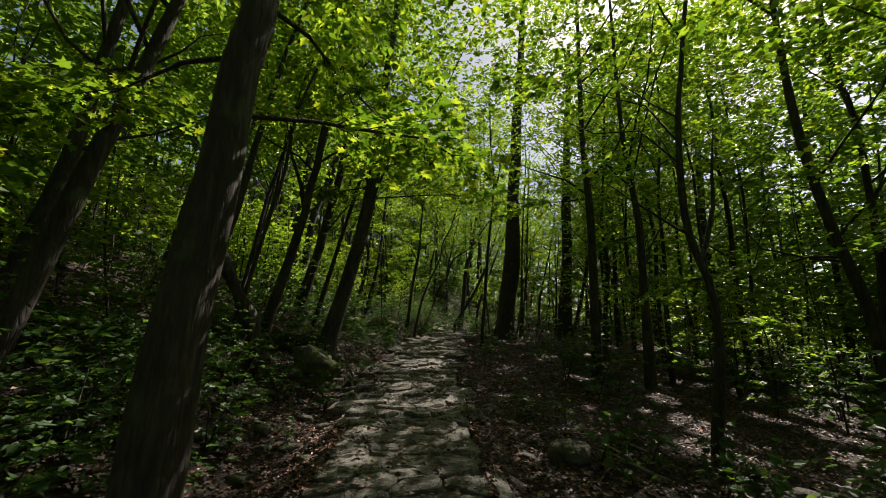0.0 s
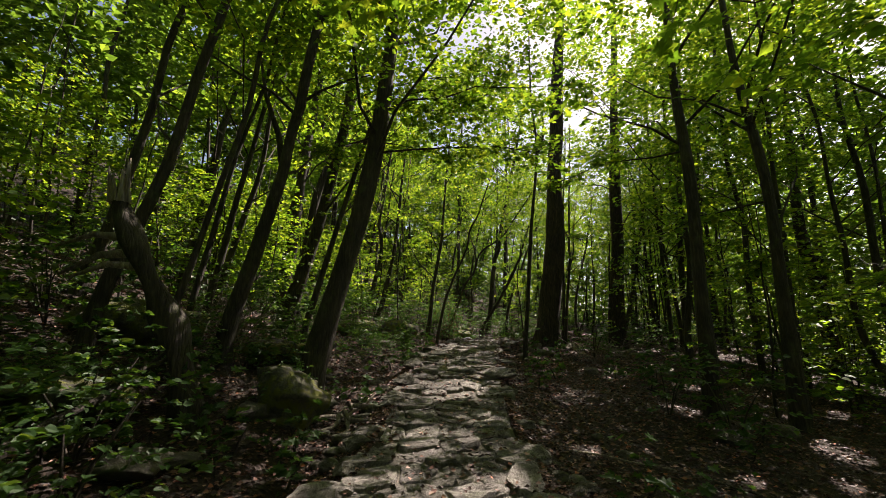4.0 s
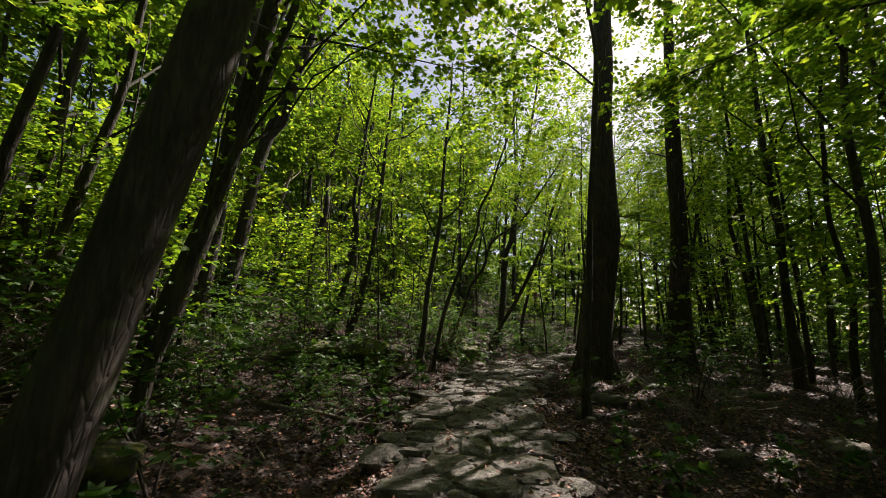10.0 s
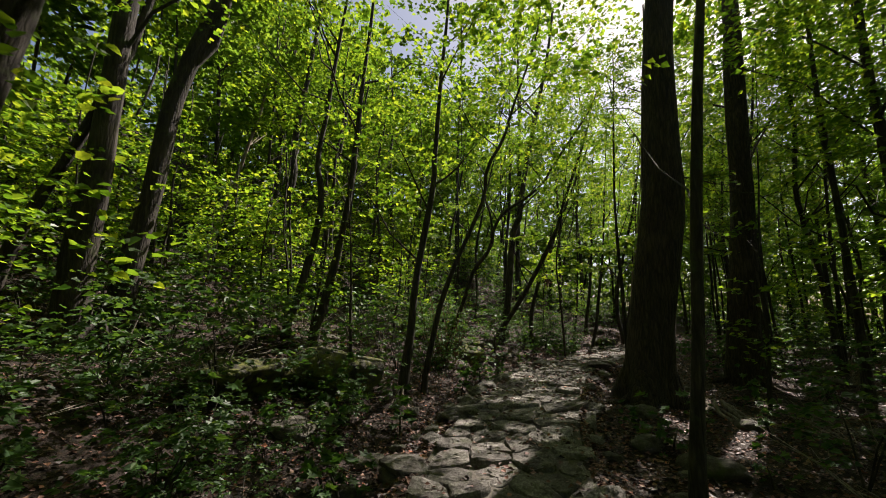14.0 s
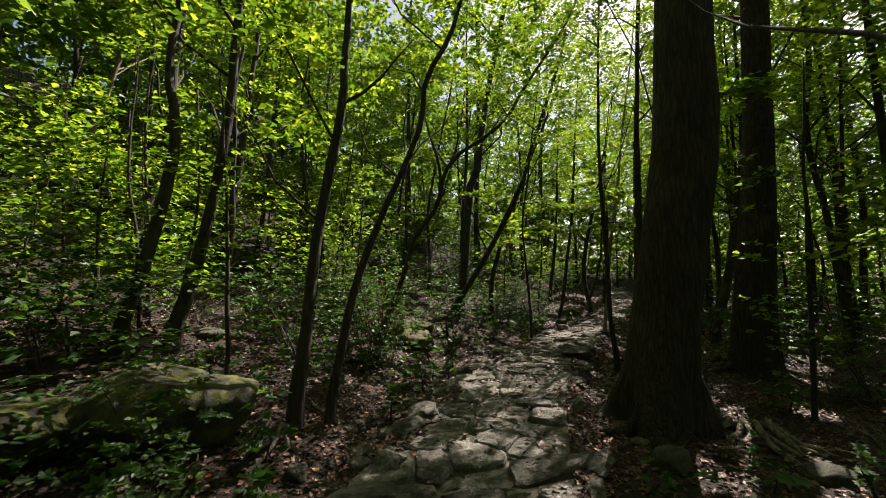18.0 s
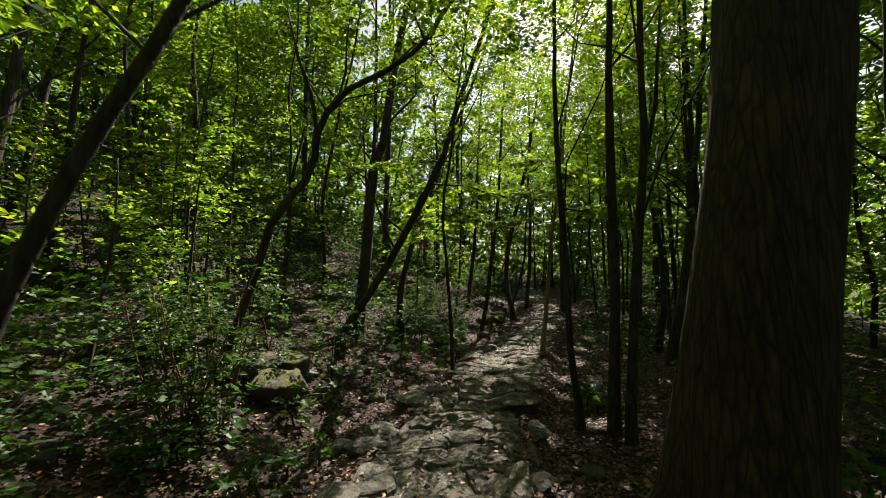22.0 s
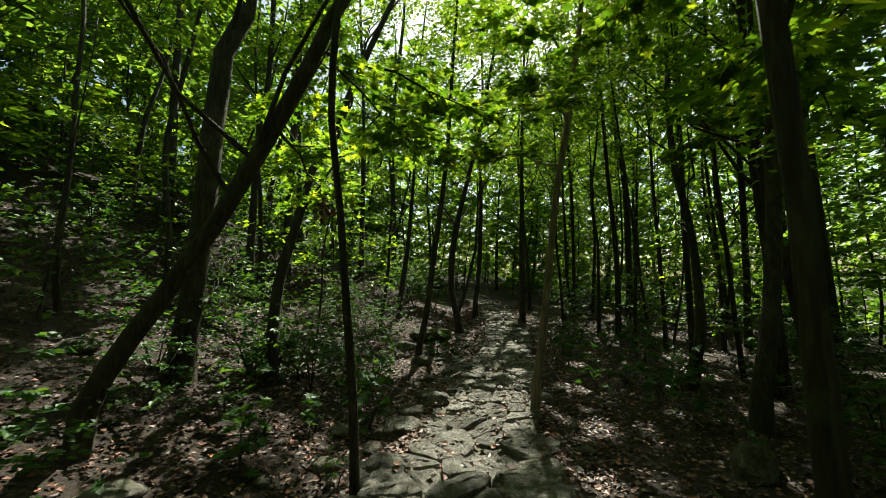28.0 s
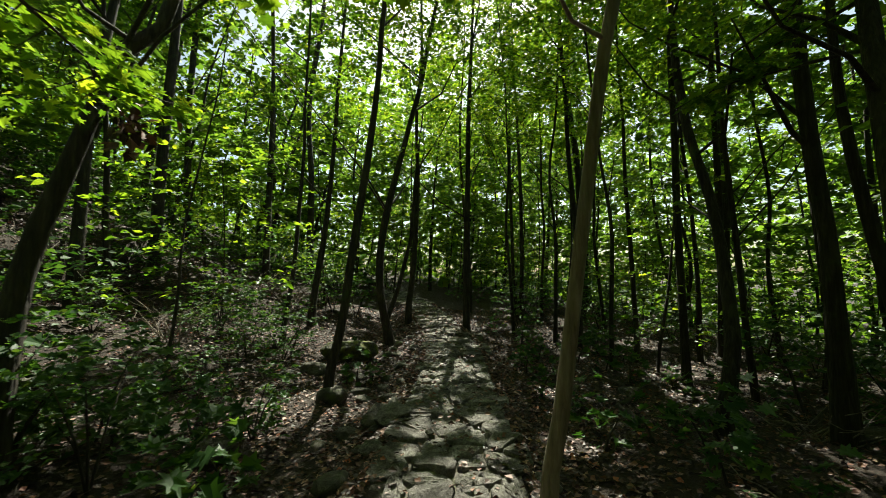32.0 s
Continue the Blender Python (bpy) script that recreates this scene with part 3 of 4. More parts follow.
    nrng = np.random.default_rng(77)
    v, f = leaf_cloud(np.array((0.62, -0.2, 2.2)) + nrng.normal(0, 0.07, (70, 3)), nrng.normal(0, 1, (70, 3)), 0.085, nrng, tilt=0.9, droop=0.8)
    tagged(part("dead_leaves", mesh_of("dead_leaves", v, f, LITTER, False), leaning), "hanging clump of dead brown leaves", kind="stuff")
    tree(4.40, 22.8, 0.045, 8, bows=((0.7, 0.05, -0.12), (1.6, 0.10, -0.24), (2.4, 0.16, -0.34), (3.0, 0.24, -0.44), (3.5, 0.32, -0.5)), bark=PALE, label="thin pale smooth-barked tree at the path's edge", limbs=1, boughs=((3.6, 200, 1.4, 0.1), (2.5, 190, 1.4, 0.15), (2.9, 220, 1.4, 0.15), (3.2, 160, 1.5, 0.1)))
    tree(7.51, 23.32, 0.08, 8, bows=((0.4, 0.10, -0.04), (0.9, 0.23, -0.06), (1.6, 0.32, 0.01), (2.45, 0.43, 0.16), (3.35, 0.50, 0.40), (4.6, 0.70, 0.62), (5.3, 0.84, 0.70)), label="crooked tree with a bent foot")
    tree(6.52, 21.84, 0.105, 9, bows=((1.2, 0.34, 0.0), (2.3, 0.66, 0.06), (3.2, 0.90, 0.15), (4.6, 1.30, 0.26)), label="dark straight tree among leaf litter", boughs=((3.4, 100, 1.6, 0.2), (3.9, 60, 1.6, 0.3)))
    tree(8.26, 22.55, 0.10, 9, bows=((1.0, 0.0, 0.0), (2.0, 0.0, 0.02), (2.85, -0.02, 0.08), (3.7, -0.03, 0.12)), forks=((2.9, -0.9, 0.35, 1.3),), label="dark tree with a low slanting limb")
    tree(6.85, 29.4, 0.10, 9, bows=((0.5, -0.12, 0.05), (1.3, -0.22, 0.11), (2.55, -0.13, 0.07), (4.05, 0.20, -0.10), (5.7, 0.60, -0.30)), forks=((0.45, 0.9, -0.3, 4.6),), label="two-stemmed dark tree beside the path")
    tree(4.48, 26.5, 0.065, 9, bows=((0.9, 0.19, -0.06), (1.9, 0.32, -0.11), (3.0, 0.49, -0.16), (4.25, 0.63, -0.21), (5.2, 0.71, -0.23)), limbs=2)
    tree(8.62, 29.1, 0.09, 9, bows=((1.5, 0.03, 0.0), (3.5, 0.10, 0.0), (5.0, 0.16, 0.0)))
    tree(-4.9, 25.0, 0.08, 9, (0.12, 0.0))
    tree(11.0, 32.1, 0.07, 10)
    tree(15.4, 31.1, 0.07, 10)
    tree(11.8, 30.8, 0.06, 10)
    tree(-0.95, 20.55, 0.06, 6.5, bows=((0.9, 0.36, -0.15), (2.03, 0.75, -0.45), (2.4, 1.0, -0.5), (2.6, 1.20, -0.5), (2.9, 1.22, -0.6), (3.2, 1.33, -0.65), (3.45, 1.52, -0.7), (3.75, 2.0, -0.7), (4.05, 2.45, -0.7)), label="thin dark tree leaning over the path", forks=((2.85, -0.2, 0.1, 1.6), (3.3, 0.3, 0.2, 1.2)))
    tree(3.35, 5.6, 0.07, 8, bows=((1.2, 0.14, -0.10), (2.05, 0.14, -0.10), (2.5, 0.04, -0.05), (2.9, -0.02, 0.0), (3.7, -0.02, 0.0), (4.6, 0.05, 0.0), (5.0, 0.12, -0.05)), forks=((2.4, 0.6, 0.2, 2.0), (2.8, -0.9, 0.4, 0.9)), crown=1.5, start=0.48, label="slender forked tree among leaf litter", boughs=((2.2, 80, 1.8, 0.2), (1.6, 20, 1.4, 0.2)))
    tree(6.6, 6.6, 0.11, 11, bows=((2.0, 0.0, 0.0), (3.5, -0.25, 0.1), (5.0, -0.4, 0.2), (7.0, -0.45, 0.2)), boughs=((3.0, 120, 2.2, 0.2),), label="dark tree with a bent stem")
    # thin crooked trees of the flat beside the path's end
    rng = random.Random(63)
    for x, y, r in ((10.5, 26.1, 0.055), (12.2, 28.0, 0.05), (12.3, 30.3, 0.05), (13.6, 30.4, 0.045), (11.7, 25.5, 0.055), (9.4, 23.7, 0.05), (10.3, 28.0, 0.045), (9.0, 25.6, 0.04), (9.8, 28.8, 0.045), (2.0, 31.0, 0.06), (7.8, 21.9, 0.06), (8.9, 21.0, 0.06), (9.6, 19.6, 0.055), (-4.2, 21.8, 0.07), (4.6, 29.5, 0.05), (-3.3, 24.6, 0.06), (-4.2, 26.5, 0.06), (-2.2, 27.6, 0.05), (-0.6, 26.2, 0.045), (13.0, 24.6, 0.05), (14.4, 27.2, 0.055)):
        tree(x, y, r, rng.uniform(8, 10), (rng.uniform(-0.03, 0.06), rng.uniform(-0.03, 0.03)), (rng.uniform(-0.3, 0.3), rng.uniform(-0.2, 0.2)), crown=0.85, start=rng.uniform(0.45, 0.6), sides=8, limbs=3, flare=0.3, label="thin crooked dark-barked tree")
    # sunlit young trees on the open flat
    for x, y in ((9.3, 14.1), (8.4, 13.2), (10.2, 13.4), (9.0, 12.0), (7.6, 12.4), (10.6, 15.2), (8.0, 15.0), (7.2, 10.8), (9.6, 10.6)):
        tree(x, y, 0.025, rng.uniform(2.2, 3.2), (rng.uniform(-0.1, 0.1), 0.0), crown=rng.uniform(0.9, 1.2), crowns=SAPLINGS, sides=6, limbs=2, start=0.08, flare=0.1, name="sapling", label="sunlit young maple on the flat")
    # dense trees added behind the start of the walk, mostly unseen, to block skylight
    for x, y in ((-5.4, -4.0), (-2.4, -6.2), (2.2, -6.0), (5.4, -3.6), (-7.6, -1.0), (-8.2, 3.0), (8.0, -1.0), (-5.2, 2.6), (0.0, -8.0)):
        tree(x, y, 0.09, 10, (0.03, 0.02), crown=1.1, start=0.06, crowns=FAR_CROWNS)
    # trees of the bank and the flat that shade the walk
    # many are added only for shade; those with y below 0 stand unseen
    for x, y, r, h, lx, ly in ((-4.4, 7.4, 0.09, 9, 0.2, 0.05), (-3.4, 11.0, 0.07, 9, 0.25, 0.05), (-6.6, 9.5, 0.10, 10, 0.18, 0.0), (-3.0, -1.2, 0.12, 10, 0.1, 0.1), (1.9, -2.2, 0.11, 10, 0.0, 0.1),
                               (4.9, 13.2, 0.08, 11, 0.05, 0.0), (7.4, 14.6, 0.09, 12, 0.0, 0.0),
                               (5.8, 11.2, 0.07, 10, 0.08, 0.05), (8.6, 12.2, 0.09, 12, -0.05, 0.0), (-7.4, 13.2, 0.12, 10, 0.2, 0.0), (9.4, 24.6, 0.07, 10, 0.0, 0.0),
                               (-4.6, -2.6, 0.13, 10, 0.1, 0.1), (-6.2, 1.4, 0.12, 10, 0.15, 0.05), (-3.7, 3.4, 0.10, 9, 0.28, 0.05), (-4.9, 4.6, 0.11, 9, 0.22, 0.0), (0.6, -4.5, 0.12, 10, 0.0, 0.1),
                               (8.4, 8.0, 0.10, 12, 0.0, 0.0), (7.4, 11.0, 0.06, 11, -0.05, 0.0), (7.0, 18.4, 0.08, 11, 0.0, 0.0), (8.4, 20.6, 0.09, 11, 0.0, 0.0),
                               (10.4, 27.4, 0.08, 11, 0.0, 0.0), (7.9, 30.6, 0.08, 10, 0.05, 0.0), (11.4, 30.2, 0.07, 11, 0.0, 0.0), (5.6, 31.0, 0.08, 10, 0.1, 0.0), (12.4, 25.4, 0.09, 11, 0.0, 0.0), (-5.2, 10.8, 0.07, 10, 0.22, 0.0), (-6.0, 12.4, 0.08, 10, 0.2, 0.0), (-4.6, 9.4, 0.05, 10, 0.2, 0.05), (-3.9, 7.8, 0.05, 9, 0.2, 0.05), (1.6, 29.8, 0.10, 13, 0.05, 0.0), (5.2, 34.0, 0.10, 13, 0.0, 0.0)):
        tree(x, y, r, h, (lx, ly), crown=1.1, start=0.45)
    # leafy trees added to keep the flat beside the pines in shade
    for x, y in ((8.3, 14.4), (8.2, 18.6), (9.2, 12.6), (7.0, 15.9), (9.8, 16.8)):
        tree(x, y, 0.07, 10, (0.0, 0.0), (0.15, 0.1), crown=1.5, start=0.2, limbs=3)
    # tall trees farther up the slope
    for x, y in ((-0.6, 33.5), (2.6, 32.4), (3.4, 37.0), (7.2, 36.4), (13.5, 19.8), (14.6, 15.6), (15.4, 26.6), (11.6, 23.4), (13.0, 29.4)):
        tree(x, y, 0.13, 17, (0.03, 0.0), crown=1.35, start=0.42, crowns=FAR_CROWNS, label="tall grey-barked tree on the far slope")


named_trees()


def far_trees():
    rng = random.Random(5)
    spots = [(o.location.x, o.location.y) for o in bpy.data.objects if o.type == "EMPTY"]
    made = 0
    for _ in range(6000):
        if made >= 215:
            break
        x, y = rng.uniform(-17, 28), rng.uniform(-6, 48)
        d, _ = side(x, y)
        if (abs(d) < 3.0 and y < 37) or any((x - a) ** 2 + (y - b) ** 2 < 1.6 ** 2 for a, b in spots):
            continue
        near = abs(d) < 8 and -4 < y < 34
        if near and rng.random() < (0.25 if d < 0 and y < 14 else 0.8 if d < 0 else 0.5 if y < 9 else 0.1) or y < 0 and rng.random() < 0.6:
            continue
        spots.append((x, y))
        made += 1
        r = rng.choice((0.04, 0.05, 0.06, 0.07, 0.08, 0.10, 0.13)) * (0.6 if near and d > 0 else 1.0)
        lean = 0.10 if d < 0 else 0.04
        tall = rng.uniform(8, 12)
        if 6 < x < 17 and y > 22:
            tall = rng.uniform(7.5, 9.5)
        tree(x, y, r, tall, (lean + rng.uniform(-0.12, 0.14) * (1.0 if d < 0 else 0.5), rng.uniform(-0.1, 0.1)), (rng.uniform(-0.3, 0.3), rng.uniform(-0.2, 0.2)), crown=rng.uniform(1.0, 1.35),
             crowns=CROWNS if near else FAR_CROWNS, sides=8, limbs=4 if near else 2, start=rng.uniform(0.3, 0.5) if near or -14 < d < 0 and y < 30 else rng.uniform(0.04, 0.25), flare=0.3)


far_trees()


def saplings():
    rng = random.Random(8)
    made = 0
    while made < 300:
        x, y = rng.uniform(-15, 24), rng.uniform(0, 46)
        if made % 5 < 2:
            x, y = rng.uniform(-13, -2), rng.uniform(0, 28)
        d, _ = side(x, y)
        if 0 < d < 7 and y < 9 and rng.random() < 0.7:
            continue
        clear = 3.4 if y < 25 else 2.4
        if abs(d) < clear and y < 36 or (abs(d) < 5 and rng.random() < 0.4):
            continue
        made += 1
        tree(x, y, rng.uniform(0.018, 0.04), rng.uniform(2.4, 5.0), (rng.uniform(-0.1, 0.15), rng.uniform(-0.1, 0.1)), (rng.uniform(-0.1, 0.1), 0), crown=rng.uniform(0.8, 1.25), crowns=SAPLINGS, sides=5, limbs=1,
             start=rng.uniform(0.05, 0.3), flare=0.1, name="sapling", label="young green-leaved sapling among the trees")


saplings()


def undergrowth():
    """Low leafy cover between the trees: on the bank, on the far flat and where the path runs out of sight."""
    rng = np.random.default_rng(14)
    spots = []
    for x0, x1, y0, y1, n in ((-12, -2, 3, 20, 110), (-9, 3, 18, 34, 280), (0, 20, 30, 47, 330), (-14, 2, 32, 46, 110), (9, 22, 12, 32, 120), (5, 12, 2, 14, 40)):
        spots.append(np.stack([rng.uniform(x0, x1, n), rng.uniform(y0, y1, n)], 1))
    spots = np.concatenate(spots)
    d, _ = side(spots[:, 0], spots[:, 1])
    far = spots[:, 1] > 33
    spots = spots[(np.abs(d) > np.where((spots[:, 1] > 17) & (d < 0), 4.2, 2.6)) | (far & (np.abs(d) > 1.1)) | (spots[:, 1] > 40)]
    pts, ways = [], []
    for x, y in spots:
        tall = rng.uniform(0.5, 1.3) * (1.9 if y > 30 else 1.0)
        wide = rng.uniform(0.4, 1.0)
        z = gz(x, y)
        for k in range(5):
            an = rng.uniform(0, 6.28)
            out = np.array([math.cos(an), math.sin(an), rng.uniform(-0.1, 0.5)])
            a, w = spray_points(rng, (x, y, z + tall * rng.uniform(0.15, 1.0)), out, wide, 9, 0.16)
            pts.append(a)
            ways.append(w)
    v, f = leaf_cloud(np.concatenate(pts), np.concatenate(ways), 0.115, rng)
    tagged(new("undergrowth", mesh_of("undergrowth", v, f, SHRUB, False)), "low leafy green undergrowth between the trees", "undergrowth", kind="stuff")


undergrowth()


def canopy_gaps():
    """Cuts openings in the leaf canopy along the sun's way, so that flecks fall at chosen spots on the path, the litter
    and the bank.
    """
    rng = random.Random(31)
    gaps = [(x, y, gz(x, y), r, 0.4) for x, y, r in (
        (-0.54, 9.91, 0.3), (0.35, 10.95, 0.18), (-0.1, 6.49, 0.25), (0.14, 10.63, 0.24), (-0.48, 9.54, 0.37), (-0.29, 14.15, 0.3), (-0.89, 11.03, 0.15), (-0.52, 11.68, 0.14), (-0.58, 14.42, 0.22), (-0.36, 13.83, 0.2),
        (-0.1, 13.6, 0.18), (0.68, 15.28, 0.14), (0.64, 18.24, 0.25), (0.29, 16.12, 0.18), (0.65, 15.98, 0.16), (0.45, 17.93, 0.15), (0.86, 17.74, 0.18), (1.15, 16.79, 0.2), (4.19, 22.92, 0.3), (2.97, 22.28, 0.3),
        (3.4, 22.5, 0.4), (3.1, 22.0, 0.3), (3.8, 23.2, 0.35), (3.73, 22.57, 0.3), (3.84, 22.94, 0.28), (2.42, 20.66, 0.11), (3.22, 21.81, 0.14), (4.28, 24.53, 0.12), (6.26, 25.94, 0.2), (5.05, 24.12, 0.16), (-1.39, 21.04, 0.35), (-0.57, 20.57, 0.35), (3.52, 22.70, 0.40), (3.03, 22.52, 0.30), (3.94, 22.61, 0.30), (4.29, 23.34, 0.30), (4.67, 24.32, 0.25), (5.71, 25.74, 0.25), (-0.51, 9.81, 0.28), (-0.28, 9.47, 0.28), (-0.39, 11.28, 0.20))]
    gaps += [(x, y, gz(x, y), r, 0.6) for x, y, r in ((-1.95, 20.9, 0.4), (-1.2, 20.5, 0.4), (-0.95, 20.2, 0.3), (-1.6, 21.3, 0.3), (0.1, 20.4, 0.25), (-0.5, 21.3, 0.25), (1.7, 6.3, 0.15), (-0.75, 7.2, 0.2), (-2.31, 20.89, 0.3), (0.38, 20.56, 0.25), (-0.74, 19.32, 0.3), (-0.29, 21.07, 0.25), (5.76, 23.82, 0.22), (5.04, 22.55, 0.2), (1.95, 15.95, 0.34), (2.5, 15.4, 0.45), (2.9, 15.8, 0.45), (3.15, 16.3, 0.35), (2.2, 15.1, 0.35), (1.31, 15.6, 0.18), (1.42, 15.74, 0.2), (6.96, 25.13, 0.2), (1.39, 24.46, 0.35), (4.22, 21.58, 0.2), (-6.9, 13.9, 0.4), (-6.07, 14.12, 0.35), (-5.22, 17.47, 0.4))]
    for y0, y1, d0, d1, n, r0, r1, low in ((4, 13, 3.0, 7.0, 10, 0.25, 0.45, 2.0), (3.0, 15.0, -0.6, 0.7, 20, 0.07, 0.15, 0.4), (15.5, 22.0, -0.6, 0.6, 10, 0.05, 0.12, 0.4), (22.0, 31, -0.5, 0.5, 20, 0.08, 0.18, 0.4),
                                           (17.2, 20.5, -3.2, -1.2, 10, 0.08, 0.2, 0.8), (21, 30, -5.0, -1.2, 24, 0.08, 0.22, 0.8), (3, 30, 1.0, 5.0, 50, 0.06, 0.18, 0.8),
                                           (17, 36, -12, -1.5, 80, 0.35, 0.8, 4.6), (8, 18, -12, -4.5, 60, 0.35, 0.7, 4.4), (3, 13, 7, 14, 24, 0.35, 0.7, 1.5), (20, 36, -9, -2.5, 24, 0.2, 0.45, 1.2), (9, 20, -9, -4.0, 14, 0.2, 0.4, 1.2), (18, 34, 2.5, 12, 50, 0.3, 0.6, 3.4)):
        for k in range(n):
            y, d = rng.uniform(y0, y1), rng.uniform(d0, d1)
            k0 = float(path_dir(y))
            q0 = math.sqrt(1 + k0 * k0)
            x, y = float(path_x(y)) + d / q0, y - d * k0 / q0
            gaps.append((x, y, gz(x, y), rng.uniform(r0, r1), low))
    gaps = np.array(gaps)
    way = np.array(SUN_WAY)
    bpy.context.view_layer.update()
    for ob in [o for o in bpy.data.objects if o.type == "MESH" and o.data.name.split(".")[0] in ("crown", "leaves") and o.parent and o.parent.name.split(".")[0] in ("tree", "sapling", "bough")]:
        me, mw = ob.data, np.array(ob.matrix_world)
        co = np.empty(len(me.vertices) * 3)
        me.vertices.foreach_get("co", co)
        size = len(me.vertices) * 2 // len(me.polygons)
        loc = co.reshape(-1, 3)
        mid = loc.reshape(-1, size, 3).mean(1) @ mw[:3, :3].T + mw[:3, 3]
        lo, hi = mid.min(0), mid.max(0)
        drop = np.zeros(len(mid), bool)
        for g in gaps:
            s = (hi[2] - g[2]) / way[2]
            s2 = (lo[2] - g[2]) / way[2]
            ends = np.stack([g[:2] + way[:2] * s, g[:2] + way[:2] * s2])
            if (ends.max(0) + g[3] < lo[:2]).any() or (ends.min(0) - g[3] > hi[:2]).any():
                continue
            rel = mid - g[:3]
            along = rel @ way
            # leaves on the line from a chosen spot to the sun are removed
            drop |= (((rel - np.outer(along, way)) ** 2).sum(1) < g[3] ** 2) & (rel[:, 2] > g[4])
        if not drop.any():
            continue
        keep = loc.reshape(-1, size, 3)[~drop]
        ob.data = mesh_of(me.name, keep.reshape(-1, 3), leaf_cells(len(keep), size), me.materials[0], False)


canopy_gaps()


def shrub(x, y, size, rng, seedling=False):
    meshes = SEEDLINGS if seedling else SHRUBS
    top = new("seedling" if seedling else "shrub")
    top.matrix_basis = pose(x, y, gz(x, y), 0, 0, rng.uniform(0, 360))
    for k in range(1 if seedling else 3):
        an, ln = rng.uniform(0, 6.28), (0.2 if seedling else 0.7) * size
        q = [(0, 0, -0.05), (0.2 * ln * math.cos(an), 0.2 * ln * math.sin(an), 0.5 * ln), (0.5 * ln * math.cos(an), 0.5 * ln * math.sin(an), ln)]
        v, f = tube(q, [0.012 * size, 0.009 * size, 0.004 * size], 4, rng)
        part("stem", mesh_of("stem", v, f, BARK), top)
    c = part("leaves", meshes[rng.randrange(len(meshes))], top)
    c.matrix_basis = Matrix.Scale(size, 4)
    tagged(c, kind="stuff")
    tagged(top, "small green seedling among dead leaves" if seedling else "low leafy green shrub on the forest floor", "seedling" if seedling else "shrub")


def stem_bush(x, y):
    """A bush of many thin bare stems with leaves at their tips."""
    rng = random.Random(57)
    top = tagged(new("shrub"), "bush of thin reddish stems rising from red-brown litter", "shrub")
    top.location = (x, y, gz(x, y))
    pts, ways = [], []
    nrng = np.random.default_rng(58)
    for k in range(15):
        an, ln, out = rng.uniform(0, 6.28), rng.uniform(0.7, 1.7), rng.uniform(0.1, 0.4)
        b0 = Vector((math.cos(an) * 0.1, math.sin(an) * 0.1, -0.05))
        e = b0 + Vector((math.cos(an) * out * ln, math.sin(an) * out * ln, ln))
        mid = b0.lerp(e, 0.5) + Vector((rng.uniform(-0.06, 0.06), rng.uniform(-0.06, 0.06), 0))
        v, f = tube([b0, b0.lerp(mid, 0.5), mid, mid.lerp(e, 0.5), e], [0.011, 0.009, 0.008, 0.006, 0.003], 5, rng)
        part("stem", mesh_of("stem", v, f, STEM), top)
        for j in range(3):
            w = np.array([math.cos(an + j * 2), math.sin(an + j * 2), 0.2])
            a, c = spray_points(nrng, np.array(mid.lerp(e, 0.4 + 0.3 * j)), w, 0.3, 9, 0.09)
            pts.append(a)
            ways.append(c)
    v, f = leaf_cloud(np.concatenate(pts), np.concatenate(ways), 0.06, nrng)
    tagged(part("leaves", mesh_of("leaves", v, f, SHRUB, False), top), kind="stuff")


def shrubs():
    stem_bush(-0.98, 19.95)
    stem_bush(-0.75, 20.15)
    rng = random.Random(18)
    made = 0
    for x, y, k in ((-2.6, 2.6, 1.0), (-3.0, 3.6, 1.1), (-2.4, 4.6, 0.9), (-2.7, 5.6, 1.0), (-3.6, 2.2, 1.1), (-2.2, 3.4, 0.8), (-3.3, 4.6, 1.1), (-3.2, 6.2, 1.1), (-4.0, 3.4, 1.2), (-0.3, 21.6, 0.7), (-0.9, 19.6, 0.6), (-2.6, 13.0, 0.8)):
        shrub(x, y, k, rng)
    while made < 195:
        x, y = rng.uniform(-12, 18), rng.uniform(1, 42)
        d, _ = side(x, y)
        if -2.3 < d < 3.0 and y < 25 or abs(d) < 1.7 and y < 36 or (d > 0 and rng.random() < 0.35):
            continue
        made += 1
        shrub(x, y, rng.uniform(0.7, 1.5), rng)
    for k in range(42):
        y = rng.uniform(3, 15.5)
        d = -rng.uniform(1.8, 4.6)
        shrub(float(path_x(y)) + d, y, rng.uniform(0.4, 0.8), rng)
    for k in range(24):
        y = rng.uniform(18.5, 29)
        d = -rng.uniform(1.8, 5.2)
        k0 = float(path_dir(y))
        q0 = math.sqrt(1 + k0 * k0)
        x, y = float(path_x(y)) + d / q0, y - d * k0 / q0
        if -2.3 < x < 0.6 and 19.7 < y < 21.7:
            continue
        shrub(x, y, rng.uniform(0.6, 1.15), rng)
    made = 0
    while made < 190:
        y, d = rng.uniform(2, 28), rng.choice((-1, -1, 1)) * rng.uniform(1.15, 4.0)
        made += 1
        shrub(float(path_x(y)) + d, y, rng.uniform(0.7, 1.6), rng, True)


shrubs()


